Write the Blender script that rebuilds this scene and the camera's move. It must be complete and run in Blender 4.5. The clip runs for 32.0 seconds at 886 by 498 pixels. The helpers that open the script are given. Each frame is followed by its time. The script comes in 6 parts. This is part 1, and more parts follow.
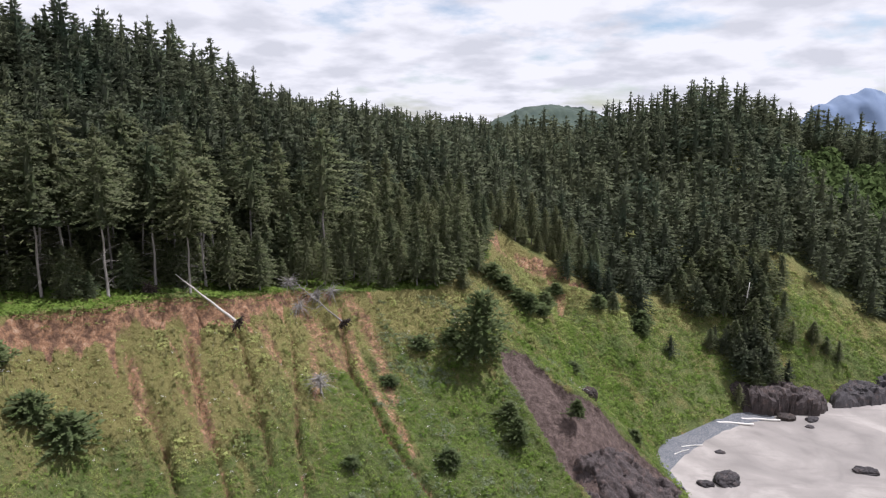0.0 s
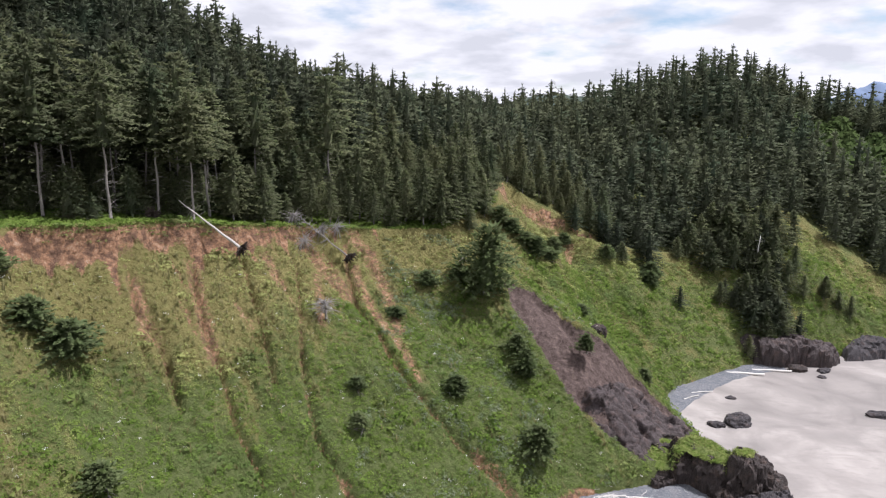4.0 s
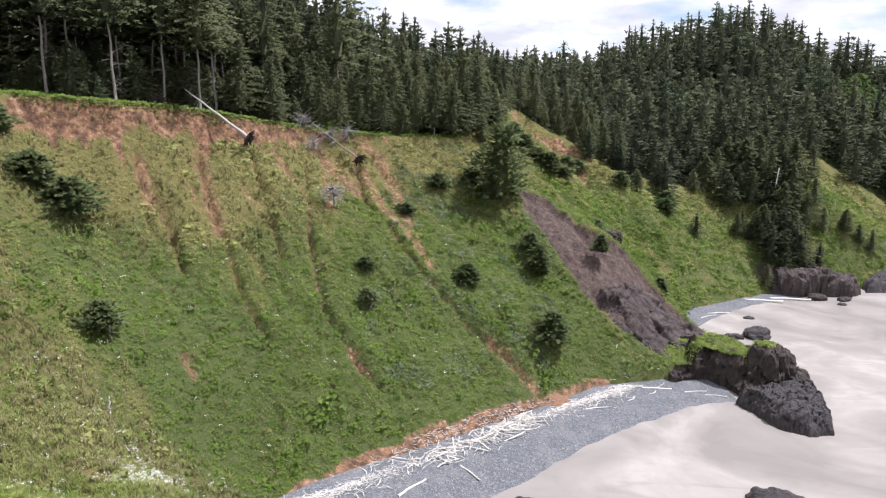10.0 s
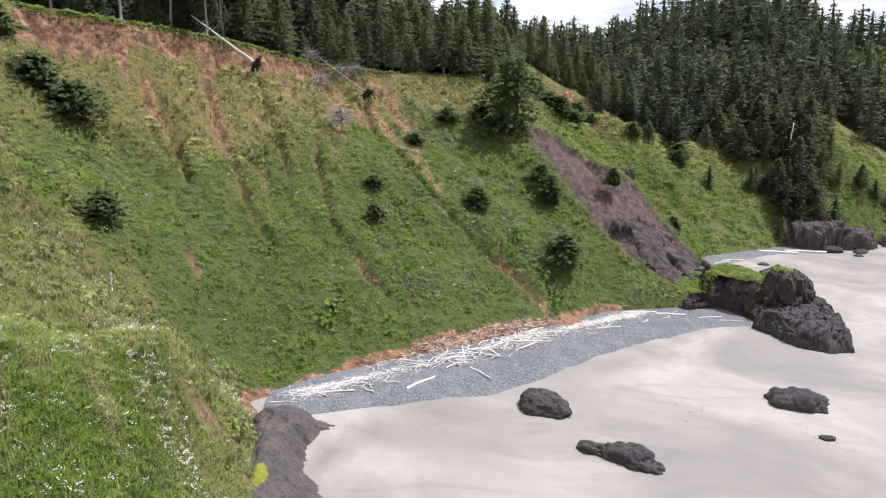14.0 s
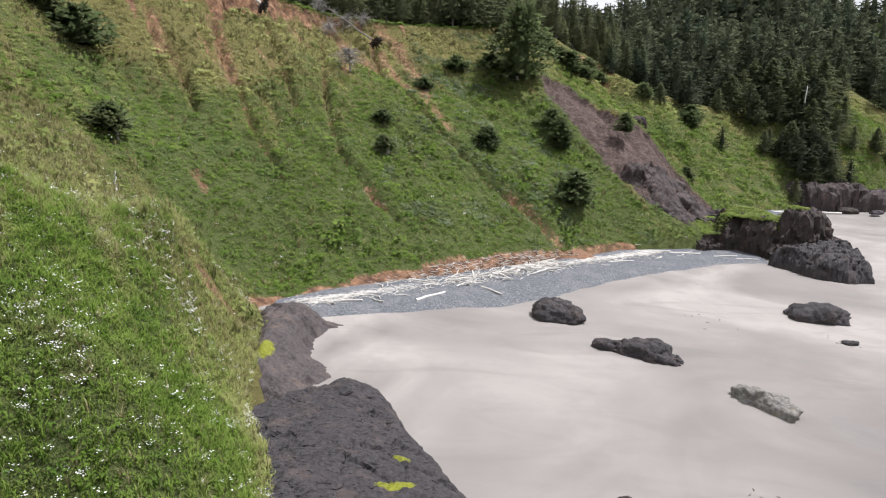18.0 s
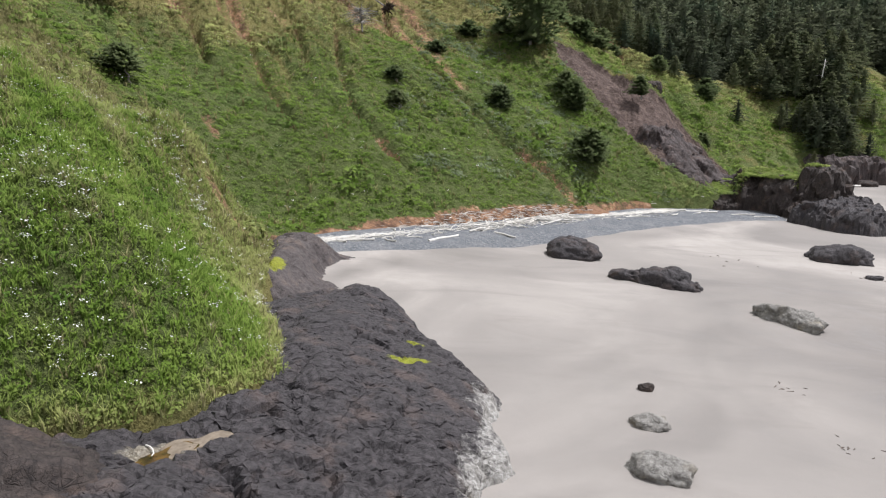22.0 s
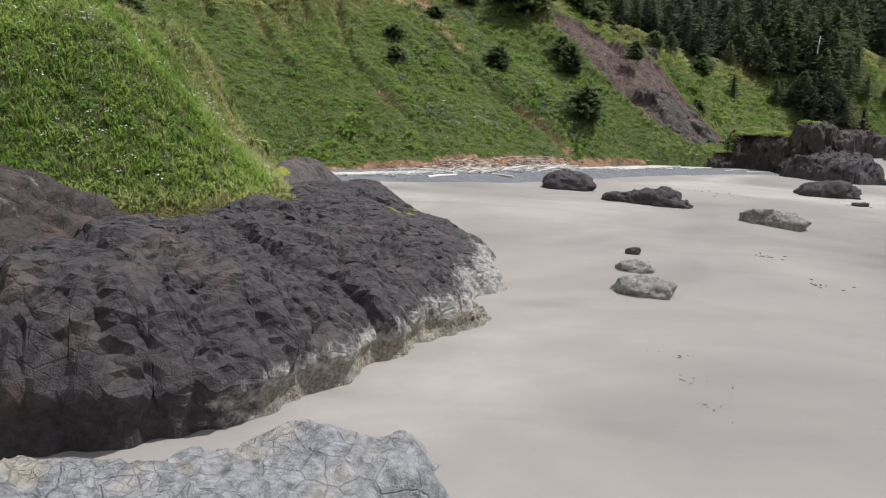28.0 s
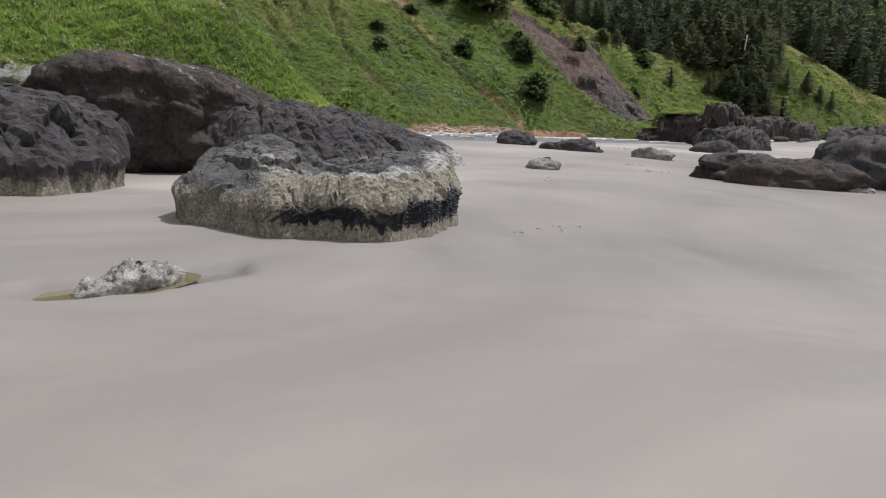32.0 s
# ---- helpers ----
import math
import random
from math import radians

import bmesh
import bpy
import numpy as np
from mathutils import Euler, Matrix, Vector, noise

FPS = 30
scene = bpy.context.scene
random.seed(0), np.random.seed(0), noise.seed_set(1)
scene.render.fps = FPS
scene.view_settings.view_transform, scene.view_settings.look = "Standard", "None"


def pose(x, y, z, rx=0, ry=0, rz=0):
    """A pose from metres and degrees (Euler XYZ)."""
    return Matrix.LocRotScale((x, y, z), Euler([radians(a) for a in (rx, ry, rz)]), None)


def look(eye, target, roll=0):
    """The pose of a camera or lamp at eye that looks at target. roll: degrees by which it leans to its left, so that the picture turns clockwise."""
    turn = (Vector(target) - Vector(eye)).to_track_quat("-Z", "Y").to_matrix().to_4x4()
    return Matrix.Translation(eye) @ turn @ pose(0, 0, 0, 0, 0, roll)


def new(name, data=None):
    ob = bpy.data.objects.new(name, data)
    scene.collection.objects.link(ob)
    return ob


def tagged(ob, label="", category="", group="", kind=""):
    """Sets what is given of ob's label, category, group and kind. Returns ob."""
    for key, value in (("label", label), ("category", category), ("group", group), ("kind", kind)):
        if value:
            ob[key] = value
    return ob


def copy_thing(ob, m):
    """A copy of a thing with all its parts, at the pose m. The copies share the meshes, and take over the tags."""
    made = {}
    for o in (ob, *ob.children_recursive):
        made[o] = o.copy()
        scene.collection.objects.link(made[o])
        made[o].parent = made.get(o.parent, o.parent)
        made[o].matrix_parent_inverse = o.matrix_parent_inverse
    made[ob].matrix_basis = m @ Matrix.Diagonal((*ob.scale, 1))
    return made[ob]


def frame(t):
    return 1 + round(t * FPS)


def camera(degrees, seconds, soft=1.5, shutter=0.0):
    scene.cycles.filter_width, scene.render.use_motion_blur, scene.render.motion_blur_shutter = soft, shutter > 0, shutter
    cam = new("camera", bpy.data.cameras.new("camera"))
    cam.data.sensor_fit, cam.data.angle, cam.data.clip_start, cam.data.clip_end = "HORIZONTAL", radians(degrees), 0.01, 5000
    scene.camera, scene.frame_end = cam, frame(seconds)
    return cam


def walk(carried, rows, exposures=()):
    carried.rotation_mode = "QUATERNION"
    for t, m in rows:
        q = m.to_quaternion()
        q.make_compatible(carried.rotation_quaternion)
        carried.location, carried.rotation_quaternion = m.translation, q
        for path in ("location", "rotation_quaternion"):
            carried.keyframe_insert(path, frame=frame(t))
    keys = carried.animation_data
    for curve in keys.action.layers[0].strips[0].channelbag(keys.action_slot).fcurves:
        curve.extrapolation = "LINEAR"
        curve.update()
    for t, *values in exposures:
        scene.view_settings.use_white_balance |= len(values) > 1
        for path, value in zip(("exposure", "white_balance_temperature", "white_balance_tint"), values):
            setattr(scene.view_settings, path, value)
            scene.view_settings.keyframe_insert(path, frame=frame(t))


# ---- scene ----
cam = camera(65.7, 32.0, soft=1.2)
ROWS = [
    (0.0, 0.00, 0.00, 64.40, 80.00, 0.00, 0.00),
    (0.5, 0.02, -0.04, 62.98, 79.97, -0.02, 0.09),
    (1.0, -0.05, -0.02, 61.60, 79.92, 0.01, 0.14),
    (1.5, -0.05, -0.02, 60.18, 79.87, 0.01, 0.22),
    (2.0, -0.12, -0.01, 58.78, 79.84, -0.00, 0.25),
    (2.5, -0.12, -0.05, 57.42, 79.78, 0.02, 0.33),
    (3.0, -0.14, -0.06, 56.06, 79.75, 0.03, 0.38),
    (3.5, -0.13, -0.12, 54.69, 79.72, 0.02, 0.44),
    (5.5, -0.28, -0.18, 49.17, 79.61, -0.00, 0.62),
    (6.0, -0.28, -0.22, 47.80, 79.60, -0.04, 0.67),
    (6.5, -0.30, -0.21, 46.39, 79.58, -0.03, 0.76),
    (7.0, -0.31, -0.23, 45.01, 79.56, -0.01, 0.84),
    (7.5, -0.27, -0.27, 43.64, 79.53, -0.02, 0.94),
    (8.0, -0.27, -0.30, 42.27, 79.52, -0.02, 1.03),
    (8.5, -0.31, -0.33, 40.90, 79.48, -0.03, 1.09),
    (9.0, -0.31, -0.34, 39.57, 79.46, -0.05, 1.17),
    (9.5, -0.28, -0.38, 38.21, 79.44, -0.06, 1.28),
    (10.0, -0.37, -0.42, 36.90, 79.42, -0.07, 1.35),
    (10.5, -0.41, -0.43, 35.59, 79.39, -0.08, 1.43),
    (11.0, -0.42, -0.43, 34.24, 79.38, -0.09, 1.52),
    (11.5, -0.43, -0.47, 32.89, 79.37, -0.07, 1.63),
    (12.0, -0.41, -0.48, 31.56, 79.37, -0.08, 1.72),
    (12.5, -0.46, -0.55, 30.24, 79.33, -0.09, 1.81),
    (13.0, -0.47, -0.56, 28.86, 79.34, -0.09, 1.89),
    (13.5, -0.51, -0.60, 27.45, 79.37, -0.08, 1.96),
    (14.0, -0.49, -0.67, 26.15, 79.34, -0.09, 2.05),
    (14.5, -0.51, -0.69, 24.80, 79.34, -0.10, 2.12),
    (16.5, -0.68, -0.76, 20.26, 79.38, -0.03, 2.42),
    (17.0, -0.70, -0.78, 19.29, 79.41, 0.02, 2.53),
    (17.5, -0.67, -0.85, 18.38, 79.42, 0.05, 2.63),
    (18.0, -0.69, -0.87, 17.51, 79.43, 0.08, 2.70),
    (18.5, -0.71, -0.90, 16.70, 79.44, 0.12, 2.83),
    (19.0, -0.73, -0.92, 15.91, 79.44, 0.15, 2.97),
    (19.5, -0.74, -0.95, 15.18, 79.44, 0.18, 3.14),
    (20.0, -0.75, -0.98, 14.47, 79.44, 0.21, 3.28),
    (20.5, -0.75, -0.99, 13.80, 79.41, 0.27, 3.42),
    (21.0, -0.76, -1.00, 13.16, 79.39, 0.31, 3.52),
    (21.5, -0.76, -1.03, 12.57, 79.39, 0.31, 3.59),
    (22.0, -0.81, -1.00, 12.01, 79.41, 0.35, 3.66),
    (22.5, -0.83, -1.01, 11.49, 79.41, 0.39, 3.78),
    (23.0, -0.83, -1.03, 10.98, 79.41, 0.42, 3.82),
    (23.5, -0.79, -1.06, 10.47, 79.43, 0.43, 3.87),
    (24.0, -0.79, -1.08, 10.00, 79.48, 0.44, 3.92),
    (24.5, -0.78, -1.12, 9.54, 79.52, 0.43, 4.01),
    (26.5, -0.82, -1.14, 7.66, 79.55, 0.47, 4.44),
    (27.0, -0.78, -1.32, 7.20, 79.58, 0.53, 4.58),
    (27.5, -0.67, -2.26, 6.72, 79.56, 0.53, 4.20),
    (28.0, -0.55, -3.83, 6.29, 79.55, 0.51, 3.65),
    (28.5, -0.46, -5.92, 5.90, 79.54, 0.49, 3.11),
    (29.0, -0.39, -8.31, 5.54, 79.52, 0.46, 2.64),
    (29.5, -0.33, -11.05, 5.17, 79.49, 0.44, 2.24),
    (30.0, -0.28, -13.92, 4.79, 79.45, 0.40, 1.90),
    (30.5, -0.26, -17.04, 4.39, 79.43, 0.44, 1.61),
    (31.0, -0.20, -20.15, 4.01, 79.39, 0.40, 1.40),
    (31.5, -0.23, -22.52, 3.62, 79.40, 0.28, 1.23),
    (32.0, -0.41, -23.53, 3.12, 79.41, 0.21, 1.08),
]
walk(cam, [(t, pose(x, y, z, rx, ry, rz)) for t, x, y, z, rx, ry, rz in ROWS],
     exposures=[(0.0, 0.3, 6150, 16), (7.0, 0.5, 6150, 16), (12.0, 0.56, 6150, 15), (14.5, 0.48, 6200, 14), (20.0, 0.32, 6250, 11), (24.0, 0.25, 6250, 10), (28.0, 0.12, 6250, 9), (32.0, 0.0, 6250, 9)])

# ---- light: high sun from ahead and seaward, bright broken cloud ----
SUN_EL, SUN_AZ = radians(63), radians(74)  # azimuth from +y towards +x
sun_way = Vector((math.cos(SUN_EL) * math.sin(SUN_AZ), math.cos(SUN_EL) * math.cos(SUN_AZ), math.sin(SUN_EL)))
sun = new("sun", bpy.data.lights.new("sun", "SUN"))
sun.data.energy, sun.data.angle, sun.data.color = 4.0, radians(0.8), (1.0, 0.97, 0.955)
sun.matrix_world = look(sun_way * 300, (0, 0, 0))

world = bpy.data.worlds.new("sky")
scene.world = world
world.use_nodes = True
wn, wl = world.node_tree.nodes, world.node_tree.links
wn.clear()
sky = wn.new("ShaderNodeTexSky")
sky.sky_type, sky.sun_disc, sky.sun_elevation, sky.sun_rotation = "NISHITA", False, SUN_EL, SUN_AZ
tint = wn.new("ShaderNodeMix")
tint.data_type, tint.blend_type = "RGBA", "MULTIPLY"
tint.inputs[0].default_value, tint.inputs[7].default_value = 1.0, (0.1, 0.1, 0.1, 1)
coord, sep, top, proj = wn.new("ShaderNodeTexCoord"), wn.new("ShaderNodeSeparateXYZ"), wn.new("ShaderNodeMath"), wn.new("ShaderNodeVectorMath")
top.operation, top.inputs[1].default_value = "ADD", 0.22
proj.operation = "DIVIDE"
comb = wn.new("ShaderNodeCombineXYZ")
cloud, ramp = wn.new("ShaderNodeTexNoise"), wn.new("ShaderNodeValToRGB")
cloud.inputs["Scale"].default_value, cloud.inputs["Detail"].default_value, cloud.inputs["Roughness"].default_value = 2.1, 7, 0.55
ramp.color_ramp.elements[0].position, ramp.color_ramp.elements[1].position = 0.28, 0.45
shade, sramp = wn.new("ShaderNodeTexNoise"), wn.new("ShaderNodeValToRGB")
shade.inputs["Scale"].default_value, shade.inputs["Detail"].default_value = 3.3, 6
sramp.color_ramp.elements[0].position, sramp.color_ramp.elements[0].color = 0.38, (0.56, 0.57, 0.6, 1)
sramp.color_ramp.elements[1].position, sramp.color_ramp.elements[1].color = 0.56, (0.76, 0.76, 0.78, 1)
mix, back, wout = wn.new("ShaderNodeMix"), wn.new("ShaderNodeBackground"), wn.new("ShaderNodeOutputWorld")
mix.data_type = "RGBA"
wl.new(coord.outputs["Generated"], sep.inputs[0])
wl.new(sep.outputs[2], top.inputs[0])
for k in range(3):
    wl.new(top.outputs[0], comb.inputs[k])
wl.new(coord.outputs["Generated"], proj.inputs[0])
wl.new(comb.outputs[0], proj.inputs[1])
wl.new(proj.outputs[0], cloud.inputs["Vector"])
wl.new(proj.outputs[0], shade.inputs["Vector"])
wl.new(cloud.outputs[0], ramp.inputs[0])
wl.new(shade.outputs[0], sramp.inputs[0])
wl.new(sky.outputs[0], tint.inputs[6])
wl.new(ramp.outputs[0], mix.inputs[0])
wl.new(tint.outputs[2], mix.inputs[6])
wl.new(sramp.outputs[0], mix.inputs[7])
wl.new(mix.outputs[2], back.inputs[0])
wl.new(back.outputs[0], wout.inputs[0])


# ---- materials ----
class Mat:
    """A small builder of node materials."""

    def __init__(self, name):
        self.m = bpy.data.materials.new(name)
        self.m.use_nodes = True
        self.n, self.l = self.m.node_tree.nodes, self.m.node_tree.links
        self.n.clear()
        self.out = self.n.new("ShaderNodeOutputMaterial")
        self.pos = self.n.new("ShaderNodeNewGeometry").outputs["Position"]

    def put(self, socket, value):
        if isinstance(value, bpy.types.NodeSocket):
            self.l.new(value, socket)
        elif isinstance(value, tuple) and len(value) == 3 and socket.type == "RGBA":
            socket.default_value = (*value, 1)
        else:
            socket.default_value = value

    def noise(self, scale, detail=4, rough=0.55, stretch=None, distort=0.0):
        node = self.n.new("ShaderNodeTexNoise")
        node.inputs["Scale"].default_value, node.inputs["Detail"].default_value = scale, detail
        node.inputs["Roughness"].default_value, node.inputs["Distortion"].default_value = rough, distort
        vec = self.pos
        if stretch:
            mp = self.n.new("ShaderNodeVectorMath")
            mp.operation, mp.inputs[1].default_value = "MULTIPLY", stretch
            self.l.new(vec, mp.inputs[0])
            vec = mp.outputs[0]
        self.l.new(vec, node.inputs["Vector"])
        return node.outputs[0]

    def cells(self, scale, feature="F1"):
        node = self.n.new("ShaderNodeTexVoronoi")
        node.feature, node.inputs["Scale"].default_value = feature, scale
        self.l.new(self.pos, node.inputs["Vector"])
        return node.outputs["Distance"]

    def cell_color(self, scale):
        node = self.n.new("ShaderNodeTexVoronoi")
        node.inputs["Scale"].default_value = scale
        self.l.new(self.pos, node.inputs["Vector"])
        return node.outputs["Color"]

    def cracks(self, scale, wander=0.35):
        """Thin fracture lines: 0 in the crack, 1 on the plates."""
        vec = self.n.new("ShaderNodeTexNoise")
        vec.inputs["Scale"].default_value, vec.inputs["Detail"].default_value = scale * 1.3, 3
        self.l.new(self.pos, vec.inputs["Vector"])
        add = self.n.new("ShaderNodeVectorMath")
        add.operation = "MULTIPLY_ADD"
        add.inputs[1].default_value = (wander / scale * 2,) * 3
        self.l.new(vec.outputs["Color"], add.inputs[0])
        self.l.new(self.pos, add.inputs[2])
        node = self.n.new("ShaderNodeTexVoronoi")
        node.feature, node.inputs["Scale"].default_value = "DISTANCE_TO_EDGE", scale
        self.l.new(add.outputs[0], node.inputs["Vector"])
        return node.outputs["Distance"]

    def facets(self, scale, stretch=(1.0, 1.5, 0.8)):
        """Broken rock: cells that are each tilted their own way."""
        warp, skew, vor = self.n.new("ShaderNodeTexNoise"), self.n.new("ShaderNodeVectorMath"), self.n.new("ShaderNodeTexVoronoi")
        warp.inputs["Scale"].default_value, warp.inputs["Detail"].default_value = scale * 0.7, 2
        self.l.new(self.pos, warp.inputs["Vector"])
        skew.operation, skew.inputs[1].default_value = "MULTIPLY", stretch
        self.l.new(self.pos, skew.inputs[0])
        mix = self.n.new("ShaderNodeVectorMath")
        mix.operation, mix.inputs[1].default_value = "MULTIPLY_ADD", (0.16 / scale,) * 3
        self.l.new(warp.outputs["Color"], mix.inputs[0])
        self.l.new(skew.outputs[0], mix.inputs[2])
        vor.inputs["Scale"].default_value = scale
        self.l.new(mix.outputs[0], vor.inputs["Vector"])
        off, way, dot = (self.n.new("ShaderNodeVectorMath") for _ in range(3))
        off.operation, way.operation, dot.operation = "SUBTRACT", "SUBTRACT", "DOT_PRODUCT"
        self.l.new(mix.outputs[0], off.inputs[0])
        self.l.new(vor.outputs["Position"], off.inputs[1])
        self.l.new(vor.outputs["Color"], way.inputs[0])
        way.inputs[1].default_value = (0.5, 0.5, 0.5)
        self.l.new(off.outputs[0], dot.inputs[0])
        self.l.new(way.outputs[0], dot.inputs[1])
        return self.math("MULTIPLY", dot.outputs["Value"], scale)

    def attr(self, name):
        node = self.n.new("ShaderNodeAttribute")
        node.attribute_name = name
        return node.outputs["Fac"]

    def random(self):
        return self.n.new("ShaderNodeObjectInfo").outputs["Random"]

    def math(self, op, a, b=0.0):
        node = self.n.new("ShaderNodeMath")
        node.operation = op
        self.put(node.inputs[0], a)
        self.put(node.inputs[1], b)
        return node.outputs[0]

    def step(self, value, lo, hi):
        node = self.n.new("ShaderNodeMapRange")
        node.interpolation_type = "SMOOTHSTEP"
        self.put(node.inputs[0], value)
        node.inputs[1].default_value, node.inputs[2].default_value = lo, hi
        return node.outputs[0]

    def mix(self, fac, a, b, blend="MIX"):
        node = self.n.new("ShaderNodeMix")
        node.data_type, node.blend_type = "RGBA", blend
        self.put(node.inputs[0], fac)
        self.put(node.inputs[6], a)
        self.put(node.inputs[7], b)
        return node.outputs[2]

    def ramp(self, fac, *stops):
        node = self.n.new("ShaderNodeValToRGB")
        e = node.color_ramp.elements
        while len(e) < len(stops):
            e.new(0.5)
        for el, (p, c) in zip(e, stops):
            el.position, el.color = p, (*c, 1)
        self.put(node.inputs[0], fac)
        return node.outputs[0]

    def bump(self, height, strength=0.5, distance=0.05, normal=None):
        node = self.n.new("ShaderNodeBump")
        node.inputs["Strength"].default_value, node.inputs["Distance"].default_value = strength, distance
        self.put(node.inputs["Height"], height)
        if normal is not None:
            self.l.new(normal, node.inputs["Normal"])
        return node.outputs[0]

    def solid(self, color, rough=0.8, normal=None, metal=0.0, spec=0.3):
        b = self.n.new("ShaderNodeBsdfPrincipled")
        self.put(b.inputs["Base Color"], color)
        self.put(b.inputs["Roughness"], rough)
        self.put(b.inputs["Metallic"], metal)
        self.put(b.inputs["Specular IOR Level"], spec)
        if normal is not None:
            self.l.new(normal, b.inputs["Normal"])
        self.l.new(b.outputs[0], self.out.inputs[0])
        return self.m

    def leaf(self, color, through_light=0.3, soften=0.5):
        """Leaves: softened normals, as the many small blades of a canopy scatter light upwards."""
        d, t, mx = self.n.new("ShaderNodeBsdfDiffuse"), self.n.new("ShaderNodeBsdfTranslucent"), self.n.new("ShaderNodeMixShader")
        geo, scaled, lifted, unit = self.n.new("ShaderNodeNewGeometry"), self.n.new("ShaderNodeVectorMath"), self.n.new("ShaderNodeVectorMath"), self.n.new("ShaderNodeVectorMath")
        scaled.operation, lifted.operation, unit.operation = "SCALE", "ADD", "NORMALIZE"
        scaled.inputs["Scale"].default_value = 1 - soften
        lifted.inputs[1].default_value = (0.12 * soften, -0.05 * soften, soften)
        self.l.new(geo.outputs["Normal"], scaled.inputs[0])
        self.l.new(scaled.outputs[0], lifted.inputs[0])
        at, turn, add = self.n.new("ShaderNodeAttribute"), self.n.new("ShaderNodeVectorTransform"), self.n.new("ShaderNodeVectorMath")
        at.attribute_name, turn.vector_type, turn.convert_from, turn.convert_to, add.operation = "out", "VECTOR", "OBJECT", "WORLD", "ADD"
        self.l.new(at.outputs["Vector"], turn.inputs[0])
        self.l.new(turn.outputs[0], add.inputs[0])
        self.l.new(lifted.outputs[0], add.inputs[1])
        self.l.new(add.outputs[0], unit.inputs[0])
        self.l.new(unit.outputs[0], d.inputs["Normal"])
        self.put(d.inputs[0], color)
        self.put(t.inputs[0], color)
        mx.inputs[0].default_value = through_light
        self.l.new(d.outputs[0], mx.inputs[1])
        self.l.new(t.outputs[0], mx.inputs[2])
        self.l.new(mx.outputs[0], self.out.inputs[0])
        return self.m


def grass_ground():
    k = Mat("turf")
    fine, mid, big = k.noise(9, 6, 0.7), k.noise(1.3, 5, 0.6), k.noise(0.12, 3)
    green = k.ramp(fine, (0.25, (0.06, 0.08, 0.026)), (0.5, (0.112, 0.138, 0.048)), (0.75, (0.18, 0.2, 0.08)))
    straw = k.ramp(fine, (0.25, (0.11, 0.1, 0.035)), (0.6, (0.24, 0.215, 0.085)), (0.8, (0.32, 0.29, 0.14)))
    dry = k.step(k.math("ADD", k.math("ADD", k.attr("dry"), mid), big), 1.05, 1.6)
    col = k.mix(dry, green, straw)
    soil_c = k.ramp(k.noise(0.9, 8, 0.72), (0.3, (0.1, 0.06, 0.042)), (0.45, (0.19, 0.115, 0.078)), (0.56, (0.39, 0.22, 0.13)), (0.7, (0.54, 0.39, 0.275)))
    soil = k.step(k.math("ADD", k.attr("soil"), k.math("MULTIPLY", k.math("SUBTRACT", k.noise(2.0, 6, 0.7), 0.5), 0.9)), 0.42, 0.62)
    col = k.mix(soil, col, soil_c)
    scar_c = k.ramp(k.noise(1.1, 7, 0.7, (1, 1, 0.5)), (0.3, (0.06, 0.043, 0.038)), (0.5, (0.135, 0.1, 0.088)), (0.75, (0.235, 0.175, 0.15)))
    scar = k.step(k.math("ADD", k.attr("scar"), k.math("MULTIPLY", k.math("SUBTRACT", k.noise(1.1, 6, 0.7), 0.5), 0.8)), 0.4, 0.58)
    col = k.mix(scar, col, scar_c)
    nrm = k.bump(k.math("ADD", fine, k.math("MULTIPLY", mid, 2.0)), 0.9, 0.35)
    return k.solid(col, 0.95, nrm, spec=0.1)


def foliage(name, dark, light, through_light=0.3, soften=0.5, patches=(), parched=None):
    k = Mat(name)
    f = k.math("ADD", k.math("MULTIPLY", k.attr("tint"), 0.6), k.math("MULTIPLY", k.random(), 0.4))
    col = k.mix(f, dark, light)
    col = k.mix(k.step(k.noise(0.9, 3), 0.35, 0.75), col, (0.72, 0.84, 0.62), "MULTIPLY")
    for n, (scale, lo, amount, other) in enumerate(patches):
        col = k.mix(k.math("MULTIPLY", k.step(k.noise(scale, 5, 0.65, (1, 1, 0.7 + 0.3 * n), 0.5), lo, lo + 0.16), amount), col, other)
    if parched:
        col = k.mix(k.math("MULTIPLY", k.step(k.attr("dry"), 0.12, 0.62), 0.8), col, k.mix(k.attr("tint"), tuple(0.5 * v for v in parched), parched))
    return k.leaf(col, through_light, soften)


